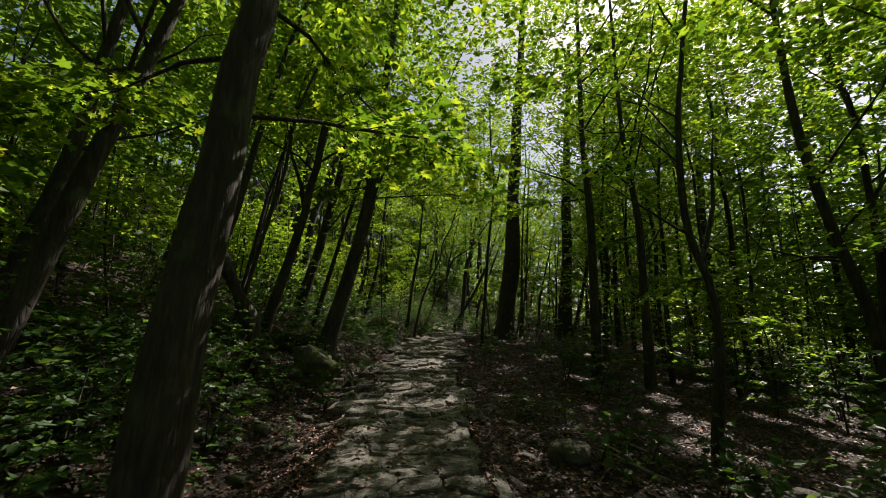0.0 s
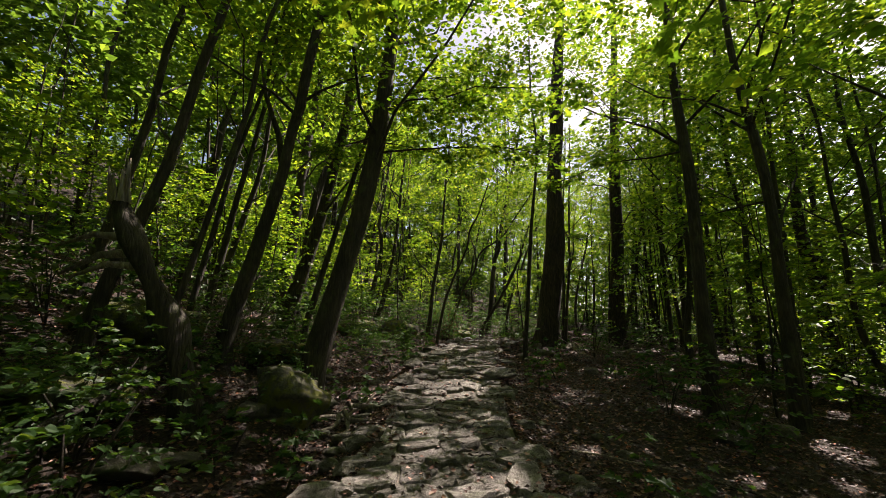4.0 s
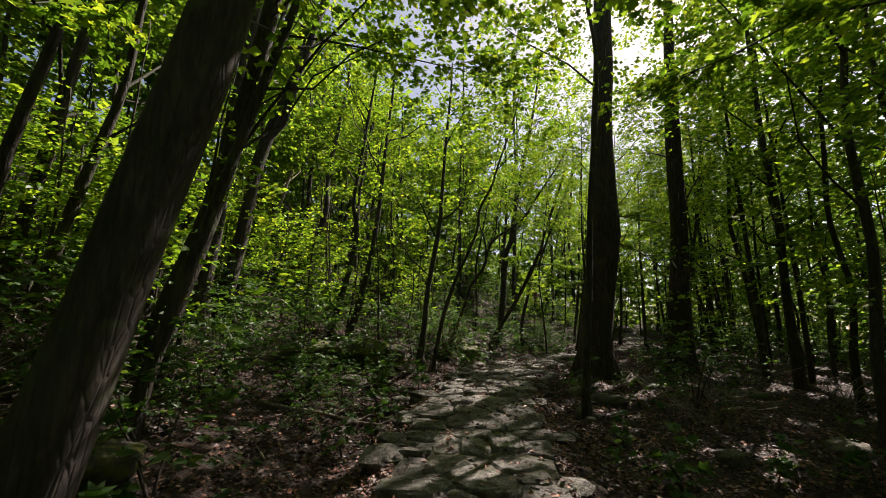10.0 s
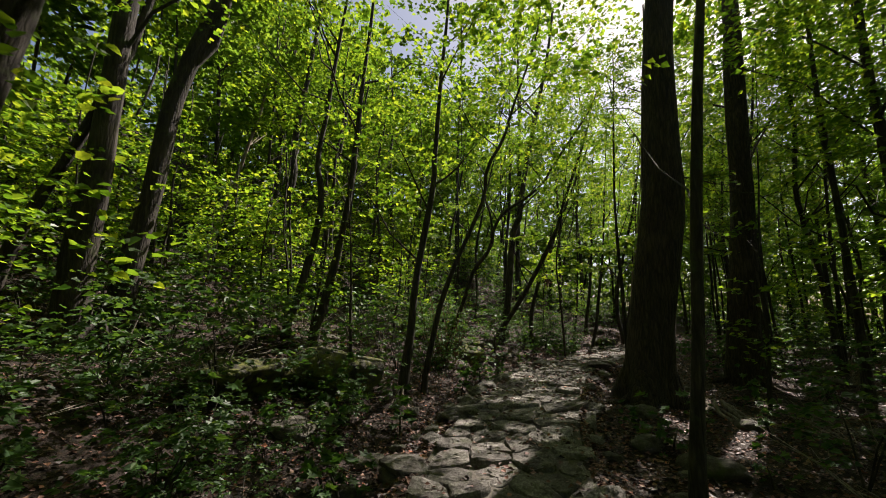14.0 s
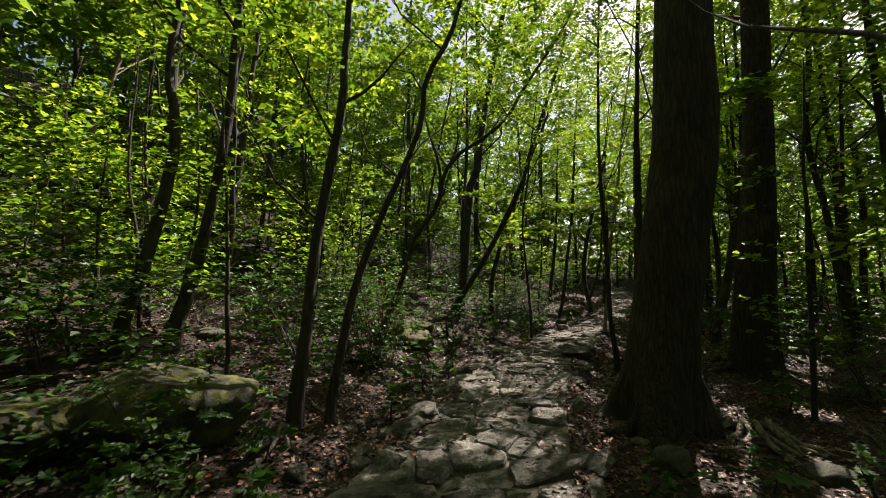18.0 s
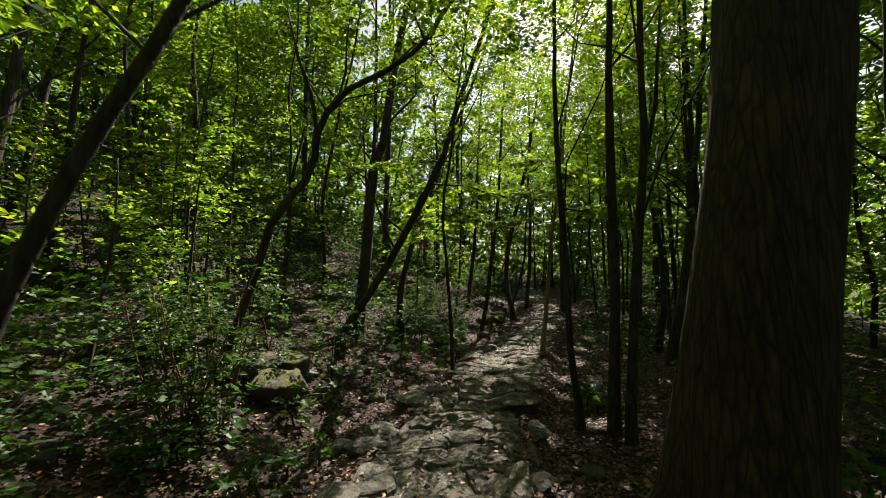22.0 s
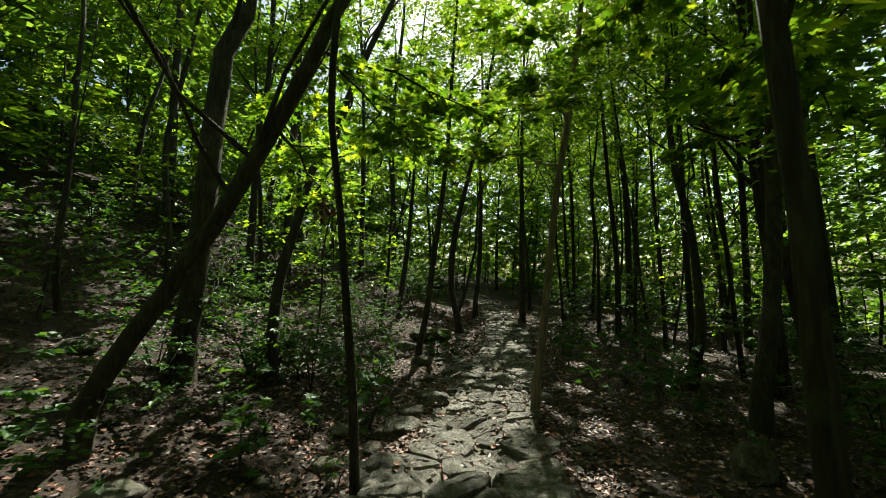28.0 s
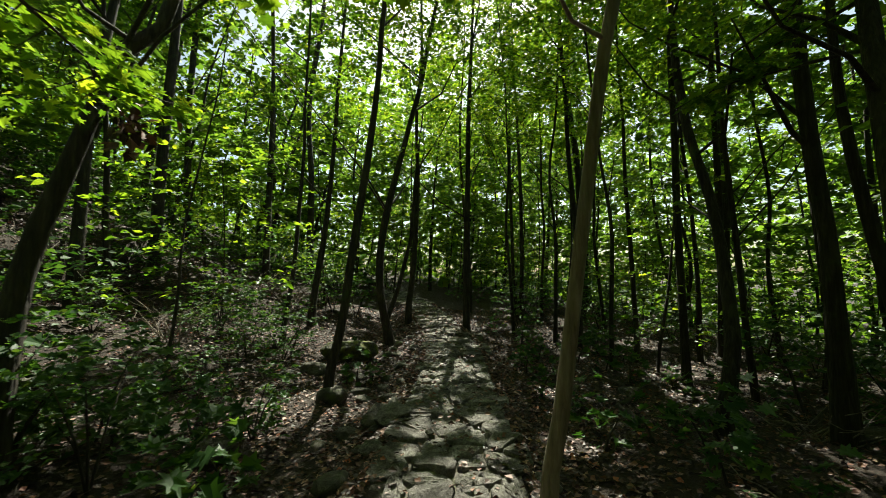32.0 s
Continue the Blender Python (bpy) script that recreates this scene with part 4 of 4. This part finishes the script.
def brush_mesh(seed):
    rng = random.Random(seed)
    bits = []
    for k in range(20):
        an, ln, up = rng.uniform(0, 6.28), rng.uniform(0.4, 1.1), rng.uniform(0.2, 1.2)
        w = Vector((math.cos(an), math.sin(an), up)).normalized()
        b0 = Vector((rng.uniform(-0.15, 0.15), rng.uniform(-0.15, 0.15), -0.03))
        mid = b0 + w * ln * 0.5 + Vector((rng.uniform(-0.06, 0.06), rng.uniform(-0.06, 0.06), 0.05))
        e = b0 + w * ln + Vector((0, 0, -0.08 * ln))
        bits.append(tube([b0, mid, e], [0.006, 0.0045, 0.002], 4, rng))
        side_w = Vector((w.y, -w.x, rng.uniform(-0.2, 0.4))).normalized() * rng.choice((-1, 1))
        bits.append(tube([mid, mid + side_w * ln * 0.15, mid + side_w * ln * 0.3 + w * 0.1], [0.004, 0.003, 0.0015], 4, rng))
    return mesh_of("twigs", *merge(*bits), DEAD)


def brush():
    rng = random.Random(28)
    meshes = [brush_mesh(i) for i in range(3)]
    for k in range(46):
        y, d = rng.uniform(9, 32), -rng.uniform(3.6, 7.5)
        if k % 5 == 0:
            d = rng.uniform(2.8, 6.0)
        k0 = float(path_dir(y))
        q0 = math.sqrt(1 + k0 * k0)
        x, y = float(path_x(y)) + d / q0, y - d * k0 / q0
        ob = new("brush", meshes[k % 3])
        ob.matrix_basis = pose(x, y, gz(x, y), 0, 0, rng.uniform(0, 360)) @ Matrix.Scale(rng.uniform(0.7, 1.5), 4)
        tagged(ob, "bare dry pale twigs sticking up from the ground", "brush")


brush()


# ---- ground ----
def axis_steps(lo, a, b, hi, fine):
    inner = np.arange(a, b + 1e-6, fine)
    left = a - np.cumsum(fine * 1.22 ** np.arange(1, 40))
    right = b + np.cumsum(fine * 1.22 ** np.arange(1, 40))
    return np.concatenate([left[left > lo][::-1], inner, right[right < hi]])


gx, gy = axis_steps(-600, -9, 14, 600, 0.2), axis_steps(-600, -3, 34, 600, 0.2)
X, Y = np.meshgrid(gx, gy)
Z = ground(X, np.clip(Y, -60, 120))
Z = np.clip(Z, -8, 16)
quads = [(j * len(gx) + i, j * len(gx) + i + 1, (j + 1) * len(gx) + i + 1, (j + 1) * len(gx) + i) for j in range(len(gy) - 1) for i in range(len(gx) - 1)]
forest_floor = new("ground", mesh_of("ground", np.stack([X, Y, Z], -1).reshape(-1, 3), quads, SOIL))
tagged(forest_floor, "brown forest soil under dead leaves", "ground", kind="structure")


def far_woods():
    rng = np.random.default_rng(3)
    n = 60000
    an, ds = rng.uniform(0, 2 * np.pi, n), rng.uniform(29, 55, n)
    x, y = 3 + ds * np.cos(an), 15 + ds * np.sin(an)
    z = np.clip(ground(x, np.clip(y, -60, 120)), -8, 16) + rng.uniform(0, 1, n) ** 1.5 * 14
    v, f = leaf_cloud(np.stack([x, y, z], 1), rng.normal(0, 1, (n, 3)), 0.62, rng, tilt=0.9)
    tagged(new("far_woods", mesh_of("far_woods", v, f, FAR_LEAF, False)), "dense green woods behind the trees", "woods", kind="stuff")


far_woods()


def litter():
    rng = np.random.default_rng(4)
    n = 215000
    y = rng.uniform(-1, 33, n)
    d = np.sign(rng.uniform(-1, 1, n)) * (half_width(y) - 0.03 + 9 * rng.uniform(0, 1, n) ** 1.8)
    on = rng.uniform(0, 1, n) < 0.025
    d = np.where(on, rng.uniform(-1, 1, n) * half_width(y), d)
    k = path_dir(y)
    q = np.sqrt(1 + k * k)
    x, y = path_x(y) + d / q, y - d * k / q
    z = ground(x, y) + rng.uniform(0.005, 0.03, n) + np.where(on, 0.04, 0)
    an = rng.uniform(0, 2 * np.pi, n)
    v, f = leaf_cloud(np.stack([x, y, z], 1), np.stack([np.cos(an), np.sin(an), rng.uniform(0, 0.5, n)], 1), 0.053, rng, tilt=0.6)
    tagged(new("leaf_litter", mesh_of("leaf_litter", v, f, LITTER, False)), "dry brown fallen leaves on the ground", "leaf litter", kind="stuff")


litter()


# ---- stone path ----
def clip_cell(poly, px, py, qx, qy):
    """Keeps of a polygon what is nearer to p than to q."""
    mx, my, nx, ny = (px + qx) / 2, (py + qy) / 2, qx - px, qy - py
    out = []
    for (ax, ay), (bx, by) in zip(poly, poly[1:] + poly[:1]):
        da, db = (ax - mx) * nx + (ay - my) * ny, (bx - mx) * nx + (by - my) * ny
        if da <= 0:
            out.append((ax, ay))
        if da * db < 0:
            s = da / (da - db)
            out.append((ax + (bx - ax) * s, ay + (by - ay) * s))
    return out


def stone_path():
    rng = random.Random(12)
    seeds = []
    y, row = -3.0, 0
    while y < 36:
        step = rng.uniform(0.24, 0.42) if y < 19 else rng.uniform(0.13, 0.24)
        cols = rng.choice((2, 3, 3, 3, 4, 4, 5) if y < 19 else (2, 3, 3, 4))
        for c in range(cols):
            hw = float(half_width(y))
            v = -hw + (c + 0.5 + rng.uniform(-0.32, 0.32)) * 2 * hw / cols
            seeds.append((v, y + rng.uniform(-0.08, 0.08) + (0.07 if c % 2 else 0)))
        y += step
    owner = tagged(new("path"), "worn uneven flagstone footpath through the woods", "path", kind="structure")
    rest = []
    for i, (pv, pu) in enumerate(seeds):
        edge = float(half_width(pu)) + 0.07 * math.sin(pu * 2.1) + 0.06 * math.sin(pu * 5.3 + 1) + rng.uniform(-0.06, 0.06)
        poly = [(-edge, pu - 0.6), (edge * 0.98, pu - 0.6), (edge * 0.98, pu + 0.6), (-edge, pu + 0.6)]
        for j in range(max(0, i - 14), min(len(seeds), i + 15)):
            if j != i:
                poly = clip_cell(poly, pv, pu, *seeds[j])
        if len(poly) < 3:
            continue
        cx, cy = sum(q[0] for q in poly) / len(poly), sum(q[1] for q in poly) / len(poly)
        ring = []
        for (ax, ay), (bx, by) in zip(poly, poly[1:] + poly[:1]):
            ln = math.hypot(bx - ax, by - ay)
            for s in ((0.15, 0.5, 0.85) if ln > 0.2 else (0.3, 0.7) if ln > 0.07 else (0.5,)):
                x0, y0 = ax + (bx - ax) * s, ay + (by - ay) * s
                k = 1.0 + rng.uniform(-0.07, 0.03) - 0.004 / max(0.1, math.hypot(x0 - cx, y0 - cy))
                ring.append((cx + (x0 - cx) * k, cy + (y0 - cy) * k))
        worn = 1.0 if cy < 17 else 1.15
        lift, tx, ty = rng.uniform(-0.004, 0.046) * worn, rng.uniform(-0.09, 0.09) * worn, rng.uniform(-0.09, 0.09) * worn
        levels = ((1.0, -0.16), (1.0, -0.014), (0.93, 0.002), (0.62, 0.004), (0.28, 0.002))
        verts, faces, n = [], [], len(ring)
        k0 = float(path_dir(cy))
        q0 = math.sqrt(1 + k0 * k0)
        for s, dz in levels:
            for (a, b) in ring:
                la, lb = cx + (a - cx) * s, cy + (b - cy) * s
                kk = float(path_dir(lb))
                qq = math.sqrt(1 + kk * kk)
                zz = float(path_z(cy)) + (float(path_z(lb)) - float(path_z(cy))) * 0.6 + lift + dz + tx * (la - cx) + ty * (lb - cy) + rng.uniform(-0.013, 0.013)
                verts.append((float(path_x(lb)) + la / qq, lb - la * kk / qq, zz))
        for L in range(4):
            for k in range(n):
                a0, b0 = L * n + k, L * n + (k + 1) % n
                faces.append((a0, b0, b0 + n, a0 + n))
        faces.append(tuple(range(4 * n, 5 * n)))
        if 5.0 < cy < 24.0:
            part("stone", mesh_of("stone", verts, faces, FLAG, False), owner)
        else:
            rest.append((verts, faces))
    bed_v, bed_f = [], []
    for i in range(170):
        y = -3.2 + i * 0.235
        k0 = float(path_dir(y))
        q0 = math.sqrt(1 + k0 * k0)
        for j in range(7):
            d = (j / 3 - 1) * (float(half_width(y)) - 0.06)
            bed_v.append((float(path_x(y)) + d / q0, y - d * k0 / q0, float(path_z(y)) - 0.010 + rng.uniform(-0.006, 0.006)))
    for i in range(169):
        for j in range(6):
            bed_f.append((i * 7 + j, i * 7 + j + 1, i * 7 + j + 8, i * 7 + j + 7))
    part("bed", mesh_of("bed", bed_v, bed_f, GRIT), owner, "trodden grit between the stones")
    v, f = merge(*rest)
    tagged(part("stones", mesh_of("stones", v, f, FLAG_FAR, False), owner), kind="stuff")


stone_path()


# ---- rocks, roots and fallen wood ----
def rock_mesh(seed, flat=0.65, sharp=0.38, detail=3):
    bm = bmesh.new()
    bmesh.ops.create_icosphere(bm, subdivisions=detail, radius=1.0)
    rng = random.Random(seed)
    cuts = [(Vector((rng.gauss(0, 1), rng.gauss(0, 1), rng.gauss(0, 0.7))).normalized(), rng.uniform(0.55, 0.9)) for _ in range(11)]
    for v in bm.verts:
        c = v.co.copy()
        for n, lim in cuts:
            over = c.dot(n) - lim
            if over > 0:
                c -= n * over * (0.6 + sharp)
        c *= 1 + 0.16 * noise.noise(c * 1.7 + Vector((seed, 0, 0))) + 0.08 * noise.noise(c * 4.3) + 0.07 * noise.noise(c * 9.1) + 0.05 * noise.noise(c * 19.0)
        v.co = Vector((c.x, c.y, c.z * flat))
    v, f = [tuple(q.co) for q in bm.verts], [tuple(q.index for q in fc.verts) for fc in bm.faces]
    bm.free()
    return v, f


ROCKS = [mesh_of("rock", *rock_mesh(i, 0.6 + 0.1 * (i % 3)), ROCK, True) for i in range(6)]
SLABS = [mesh_of("rock", *rock_mesh(50 + i, 0.6, 0.4), FLAG, False) for i in range(5)]
MOSS_ROCKS = [mesh_of("rock", *rock_mesh(30 + i, 0.7, 0.3, 4), MOSSY, True) for i in range(3)]


def rock(x, y, sx, sy, sz, turn=0.0, meshes=None, seed=0, label="grey weathered rock among dead leaves", sink=0.3, name="rock"):
    ob = new(name, (meshes or ROCKS)[seed % len(meshes or ROCKS)])
    ob.matrix_basis = pose(x, y, gz(x, y) + sz * (0.5 - sink), 0, 0, turn) @ Matrix.Diagonal((sx, sy, sz, 1))
    return tagged(ob, label, "rock")


def rocks():
    mossy = "large dark boulder with yellow-green moss"
    rock(-2.6, 16.45, 0.85, 0.6, 0.68, 20, MOSS_ROCKS, 0, mossy, 0.2, "boulder")
    rock(-3.3, 15.6, 0.8, 0.6, 0.5, 70, MOSS_ROCKS, 1, mossy, 0.2, "boulder")
    rock(-2.5, 8.45, 0.62, 0.5, 0.6, 70, MOSS_ROCKS, 2, "dark mossy boulder at the foot of a big tree", 0.2, "boulder")
    rock(-4.9, 8.7, 0.9, 0.6, 0.7, 30, MOSS_ROCKS, 0, mossy, 0.25, "boulder")
    rock(-3.9, 6.6, 0.7, 0.5, 0.42, 40, MOSS_ROCKS, 1, mossy, 0.25, "boulder")
    rock(-0.6, 21.6, 0.7, 0.5, 0.42, 15, MOSS_ROCKS, 0, "dark mossy boulder among fallen leaves", 0.25, "boulder")
    rock(-3.4, 10.0, 0.7, 0.5, 0.45, 30, MOSS_ROCKS, 0, mossy, 0.25, "boulder")
    rock(1.9, 16.0, 0.20, 0.16, 0.17, 10, None, 2, "rounded rock beside the pine's roots")
    rock(1.45, 14.9, 0.22, 0.2, 0.17, 50, None, 3)
    rock(1.2, 13.7, 0.2, 0.15, 0.14, 80, None, 1)
    rock(5.45, 21.3, 0.26, 0.20, 0.27, 30, SLABS, 4, "pale angular rock on the forest floor", 0.2)
    rock(3.05, 23.1, 0.19, 0.15, 0.15, 0, SLABS, 1, "pale rounded rock at the path's edge", 0.15)
    rock(0.5, 19.85, 0.17, 0.13, 0.14, 20, SLABS, 5, "pale broken rock at the path's edge", 0.1)
    rock(2.5, 19.95, 0.38, 0.28, 0.16, -30, SLABS, 0, "broad rounded slab set in the path's edge", 0.0)
    rock(0.35, 10.4, 0.33, 0.24, 0.17, 10, SLABS, 2, "pale rounded slab set in the path's edge", 0.0)
    rock(7.7, 14.5, 0.8, 0.5, 0.35, 10, None, 3, "broad grey rock on the forest floor")
    rock(-0.25, 21.2, 0.55, 0.4, 0.34, 20, MOSS_ROCKS, 2, "dark mossy boulder among fallen leaves", 0.2, "boulder")
    rock(5.6, 28.5, 0.5, 0.4, 0.4, 0, MOSS_ROCKS, 1, "dark boulder at the foot of a two-stemmed tree", 0.2, "boulder")
    rng = random.Random(22)
    for k in range(46):
        y = 5.5 + k * 0.42 + rng.uniform(-0.15, 0.15)
        sgn = (-1, 1, -1)[k % 3]
        d = sgn * (float(half_width(y)) + rng.uniform(0.0, 0.12))
        k0 = float(path_dir(y))
        q0 = math.sqrt(1 + k0 * k0)
        sz = rng.uniform(0.12, 0.24) if sgn < 0 else rng.uniform(0.10, 0.17)
        rock(float(path_x(y)) + d / q0, y - d * k0 / q0, sz * rng.uniform(1.0, 1.5), sz, sz * rng.uniform(0.6, 0.95), rng.uniform(0, 360), SLABS, k, "rough grey block set along the path's edge", 0.25)
    rng = random.Random(21)
    for k in range(150):
        y = rng.uniform(2.5, 30)
        sgn = rng.choice((-1, -1, 1))
        d = sgn * (float(half_width(y)) + 0.1 + abs(rng.gauss(0, 0.5)))
        if sgn > 0 and 3.8 < y < 5.6:
            d = 0.9 + rng.uniform(0, 0.6)
        k0 = float(path_dir(y))
        q0 = math.sqrt(1 + k0 * k0)
        sz = rng.uniform(0.05, 0.12) * (1.25 if sgn < 0 else 1.0)
        rock(float(path_x(y)) + d / q0, y - d * k0 / q0, sz * rng.uniform(0.8, 1.4), sz, sz * rng.uniform(0.6, 0.9), rng.uniform(0, 360), None, k)
    for k in range(60):
        y, d = rng.uniform(2.5, 30), rng.choice((-1, 1)) * rng.uniform(1.8, 6)
        sz = rng.uniform(0.08, 0.28)
        rock(float(path_x(y)) + d, y, sz * rng.uniform(0.8, 1.5), sz, sz * rng.uniform(0.5, 0.8), rng.uniform(0, 360), None, k)


rocks()


def roots(x, y, count, reach, r, bark, seed, spread=(0.0, 360.0)):
    rng = random.Random(seed)
    top = tagged(new("tree_roots"), "exposed knotted tree roots on the ground", "roots")
    for k in range(count):
        an = radians(spread[0] + (spread[1] - spread[0]) * (k + rng.uniform(0, 0.8)) / count)
        ln, q = reach * rng.uniform(0.55, 1.2), []
        for i in range(7):
            u = i / 6
            an += rng.uniform(-0.25, 0.25)
            px, py = x + math.cos(an) * (0.22 + ln * u), y + math.sin(an) * (0.22 + ln * u)
            q.append((px, py, gz(px, py) + 0.16 * (1 - u) ** 3 + 0.015 + rng.uniform(-0.02, 0.03) - 0.06 * u))
        v, f = tube(q, [r * (1 - 0.8 * i / 6) for i in range(7)], 6, rng, 0.12)
        part("root", mesh_of("root", v, f, bark), top)


roots(2.48, 17.02, 11, 1.3, 0.065, PINE, 3)
roots(3.15, 16.85, 9, 0.9, 0.034, DEAD, 4, (-140, -10))
roots(-1.45, 16.85, 5, 0.5, 0.025, DEAD, 8, (170, 300))
roots(5.45, 19.4, 7, 0.9, 0.06, PINE, 5)
roots(-5.8, 16.3, 6, 0.8, 0.05, BARK, 6)
roots(-2.0, 8.9, 6, 0.9, 0.035, DEAD, 7, (-80, 60))


def fallen(x, y, turn, ln, r, bark, rng, name="fallen_branch", label="dry fallen branch on dead leaves", lift=0.0):
    top = tagged(new(name), label, "branch")
    an = radians(turn)
    q = []
    for i in range(7):
        u = i / 6 - 0.5
        px, py = x + math.cos(an) * ln * u + rng.uniform(-0.05, 0.05) * ln, y + math.sin(an) * ln * u + rng.uniform(-0.05, 0.05) * ln
        q.append(Vector((px, py, gz(px, py) + r + lift * (u + 0.5) + rng.uniform(0, 0.02))))
    v, f = tube(q, [r * (1 - 0.7 * i / 6) for i in range(7)], 6, rng, 0.1)
    part("stem", mesh_of("stem", v, f, bark), top)
    for k in range(rng.choice((1, 2, 3)) if ln > 0.6 else 0):
        i = rng.randrange(2, 6)
        a2 = an + rng.choice((-1, 1)) * rng.uniform(0.4, 1.0)
        tl = ln * rng.uniform(0.15, 0.35)
        e = q[i] + Vector((math.cos(a2) * tl, math.sin(a2) * tl, rng.uniform(0.0, 0.3) * tl))
        v, f = tube([q[i], q[i].lerp(e, 0.5) + Vector((0, 0, 0.02)), e], [r * 0.5, r * 0.35, r * 0.12], 5, rng)
        part("twig", mesh_of("twig", v, f, bark), top)


def fallen_wood():
    rng = random.Random(31)
    fallen(2.1, 5.3, 105, 1.8, 0.022, DEAD, rng, label="pale dry fallen branch on dead leaves")
    fallen(1.9, 5.9, 150, 1.4, 0.016, DEAD, rng, label="pale dry fallen branch on dead leaves")
    fallen(-1.8, 9.1, 60, 1.2, 0.03, DEAD, rng, label="pale crooked root on red-brown leaves", lift=0.12)
    fallen(-2.2, 13.0, 20, 1.8, 0.03, DEAD, rng)
    fallen(-5.2, 12.2, 10, 2.2, 0.03, DEAD, rng)
    fallen(-0.5, 21.0, 10, 1.4, 0.02, DEAD, rng)
    fallen(-3.2, 6.0, 100, 2.4, 0.05, BARK, rng, "fallen_log", "dark mossy fallen log", 0.6)
    fallen(7.6, 24.4, 35, 2.2, 0.04, BARK, rng, "fallen_log", "dark fallen log among leaves")
    for k in range(90):
        y, ln = rng.uniform(2.5, 30), rng.uniform(0.3, 1.3)
        d = rng.choice((-1, 1)) * rng.uniform(1.0 + 0.7 * ln, 5.5)
        k0 = float(path_dir(y))
        q0 = math.sqrt(1 + k0 * k0)
        fallen(float(path_x(y)) + d / q0, y - d * k0 / q0, rng.uniform(0, 360), ln, rng.uniform(0.006, 0.018), rng.choice((DEAD, BARK)), rng)


fallen_wood()


def snag(x, y):
    """A dead crooked trunk, broken off at the top, on knotted roots."""
    rng = random.Random(41)
    top = tagged(new("dead_tree"), "broken crooked dead trunk with splintered pale wood", "dead tree")
    top.location = (x, y, gz(x, y))
    line = crooked(((0.6, -0.10, -0.06), (1.1, -0.26, -0.15), (1.64, -0.50, -0.30), (2.1, -0.66, -0.42)), 2.4)
    q = [line(2.3 * i / 16) - Vector((0, 0, 0.2 * (i == 0))) for i in range(17)]
    v, f = tube(q, [0.13 - 0.035 * i / 16 + 0.03 * math.sin(i * 1.1) for i in range(17)], 14, rng, 0.14, 0.6)
    part("trunk", mesh_of("trunk", v, f, BARK), top)
    for k in range(8):
        an = k * 0.79
        b0 = q[-1] + Vector((math.cos(an) * 0.07, math.sin(an) * 0.07, -0.1))
        e = b0 + Vector((rng.uniform(-0.06, 0.06), rng.uniform(-0.06, 0.06), rng.uniform(0.2, 0.5)))
        v, f = tube([b0, b0.lerp(e, 0.6), e], [0.035, 0.022, 0.006], 5, rng, 0.15)
        part("splinter", mesh_of("splinter", v, f, DEAD), top)
    for k in range(3):
        b0 = q[11 + k]
        e = b0 + Vector((-0.5 - 0.15 * k, rng.uniform(-0.3, 0.2), rng.uniform(-0.35, 0.1)))
        v, f = tube([b0, b0.lerp(e, 0.5) + Vector((0, 0, 0.08)), e], [0.05, 0.035, 0.012], 6, rng, 0.15)
        part("limb", mesh_of("limb", v, f, DEAD), top)


snag(-3.0, 7.25)
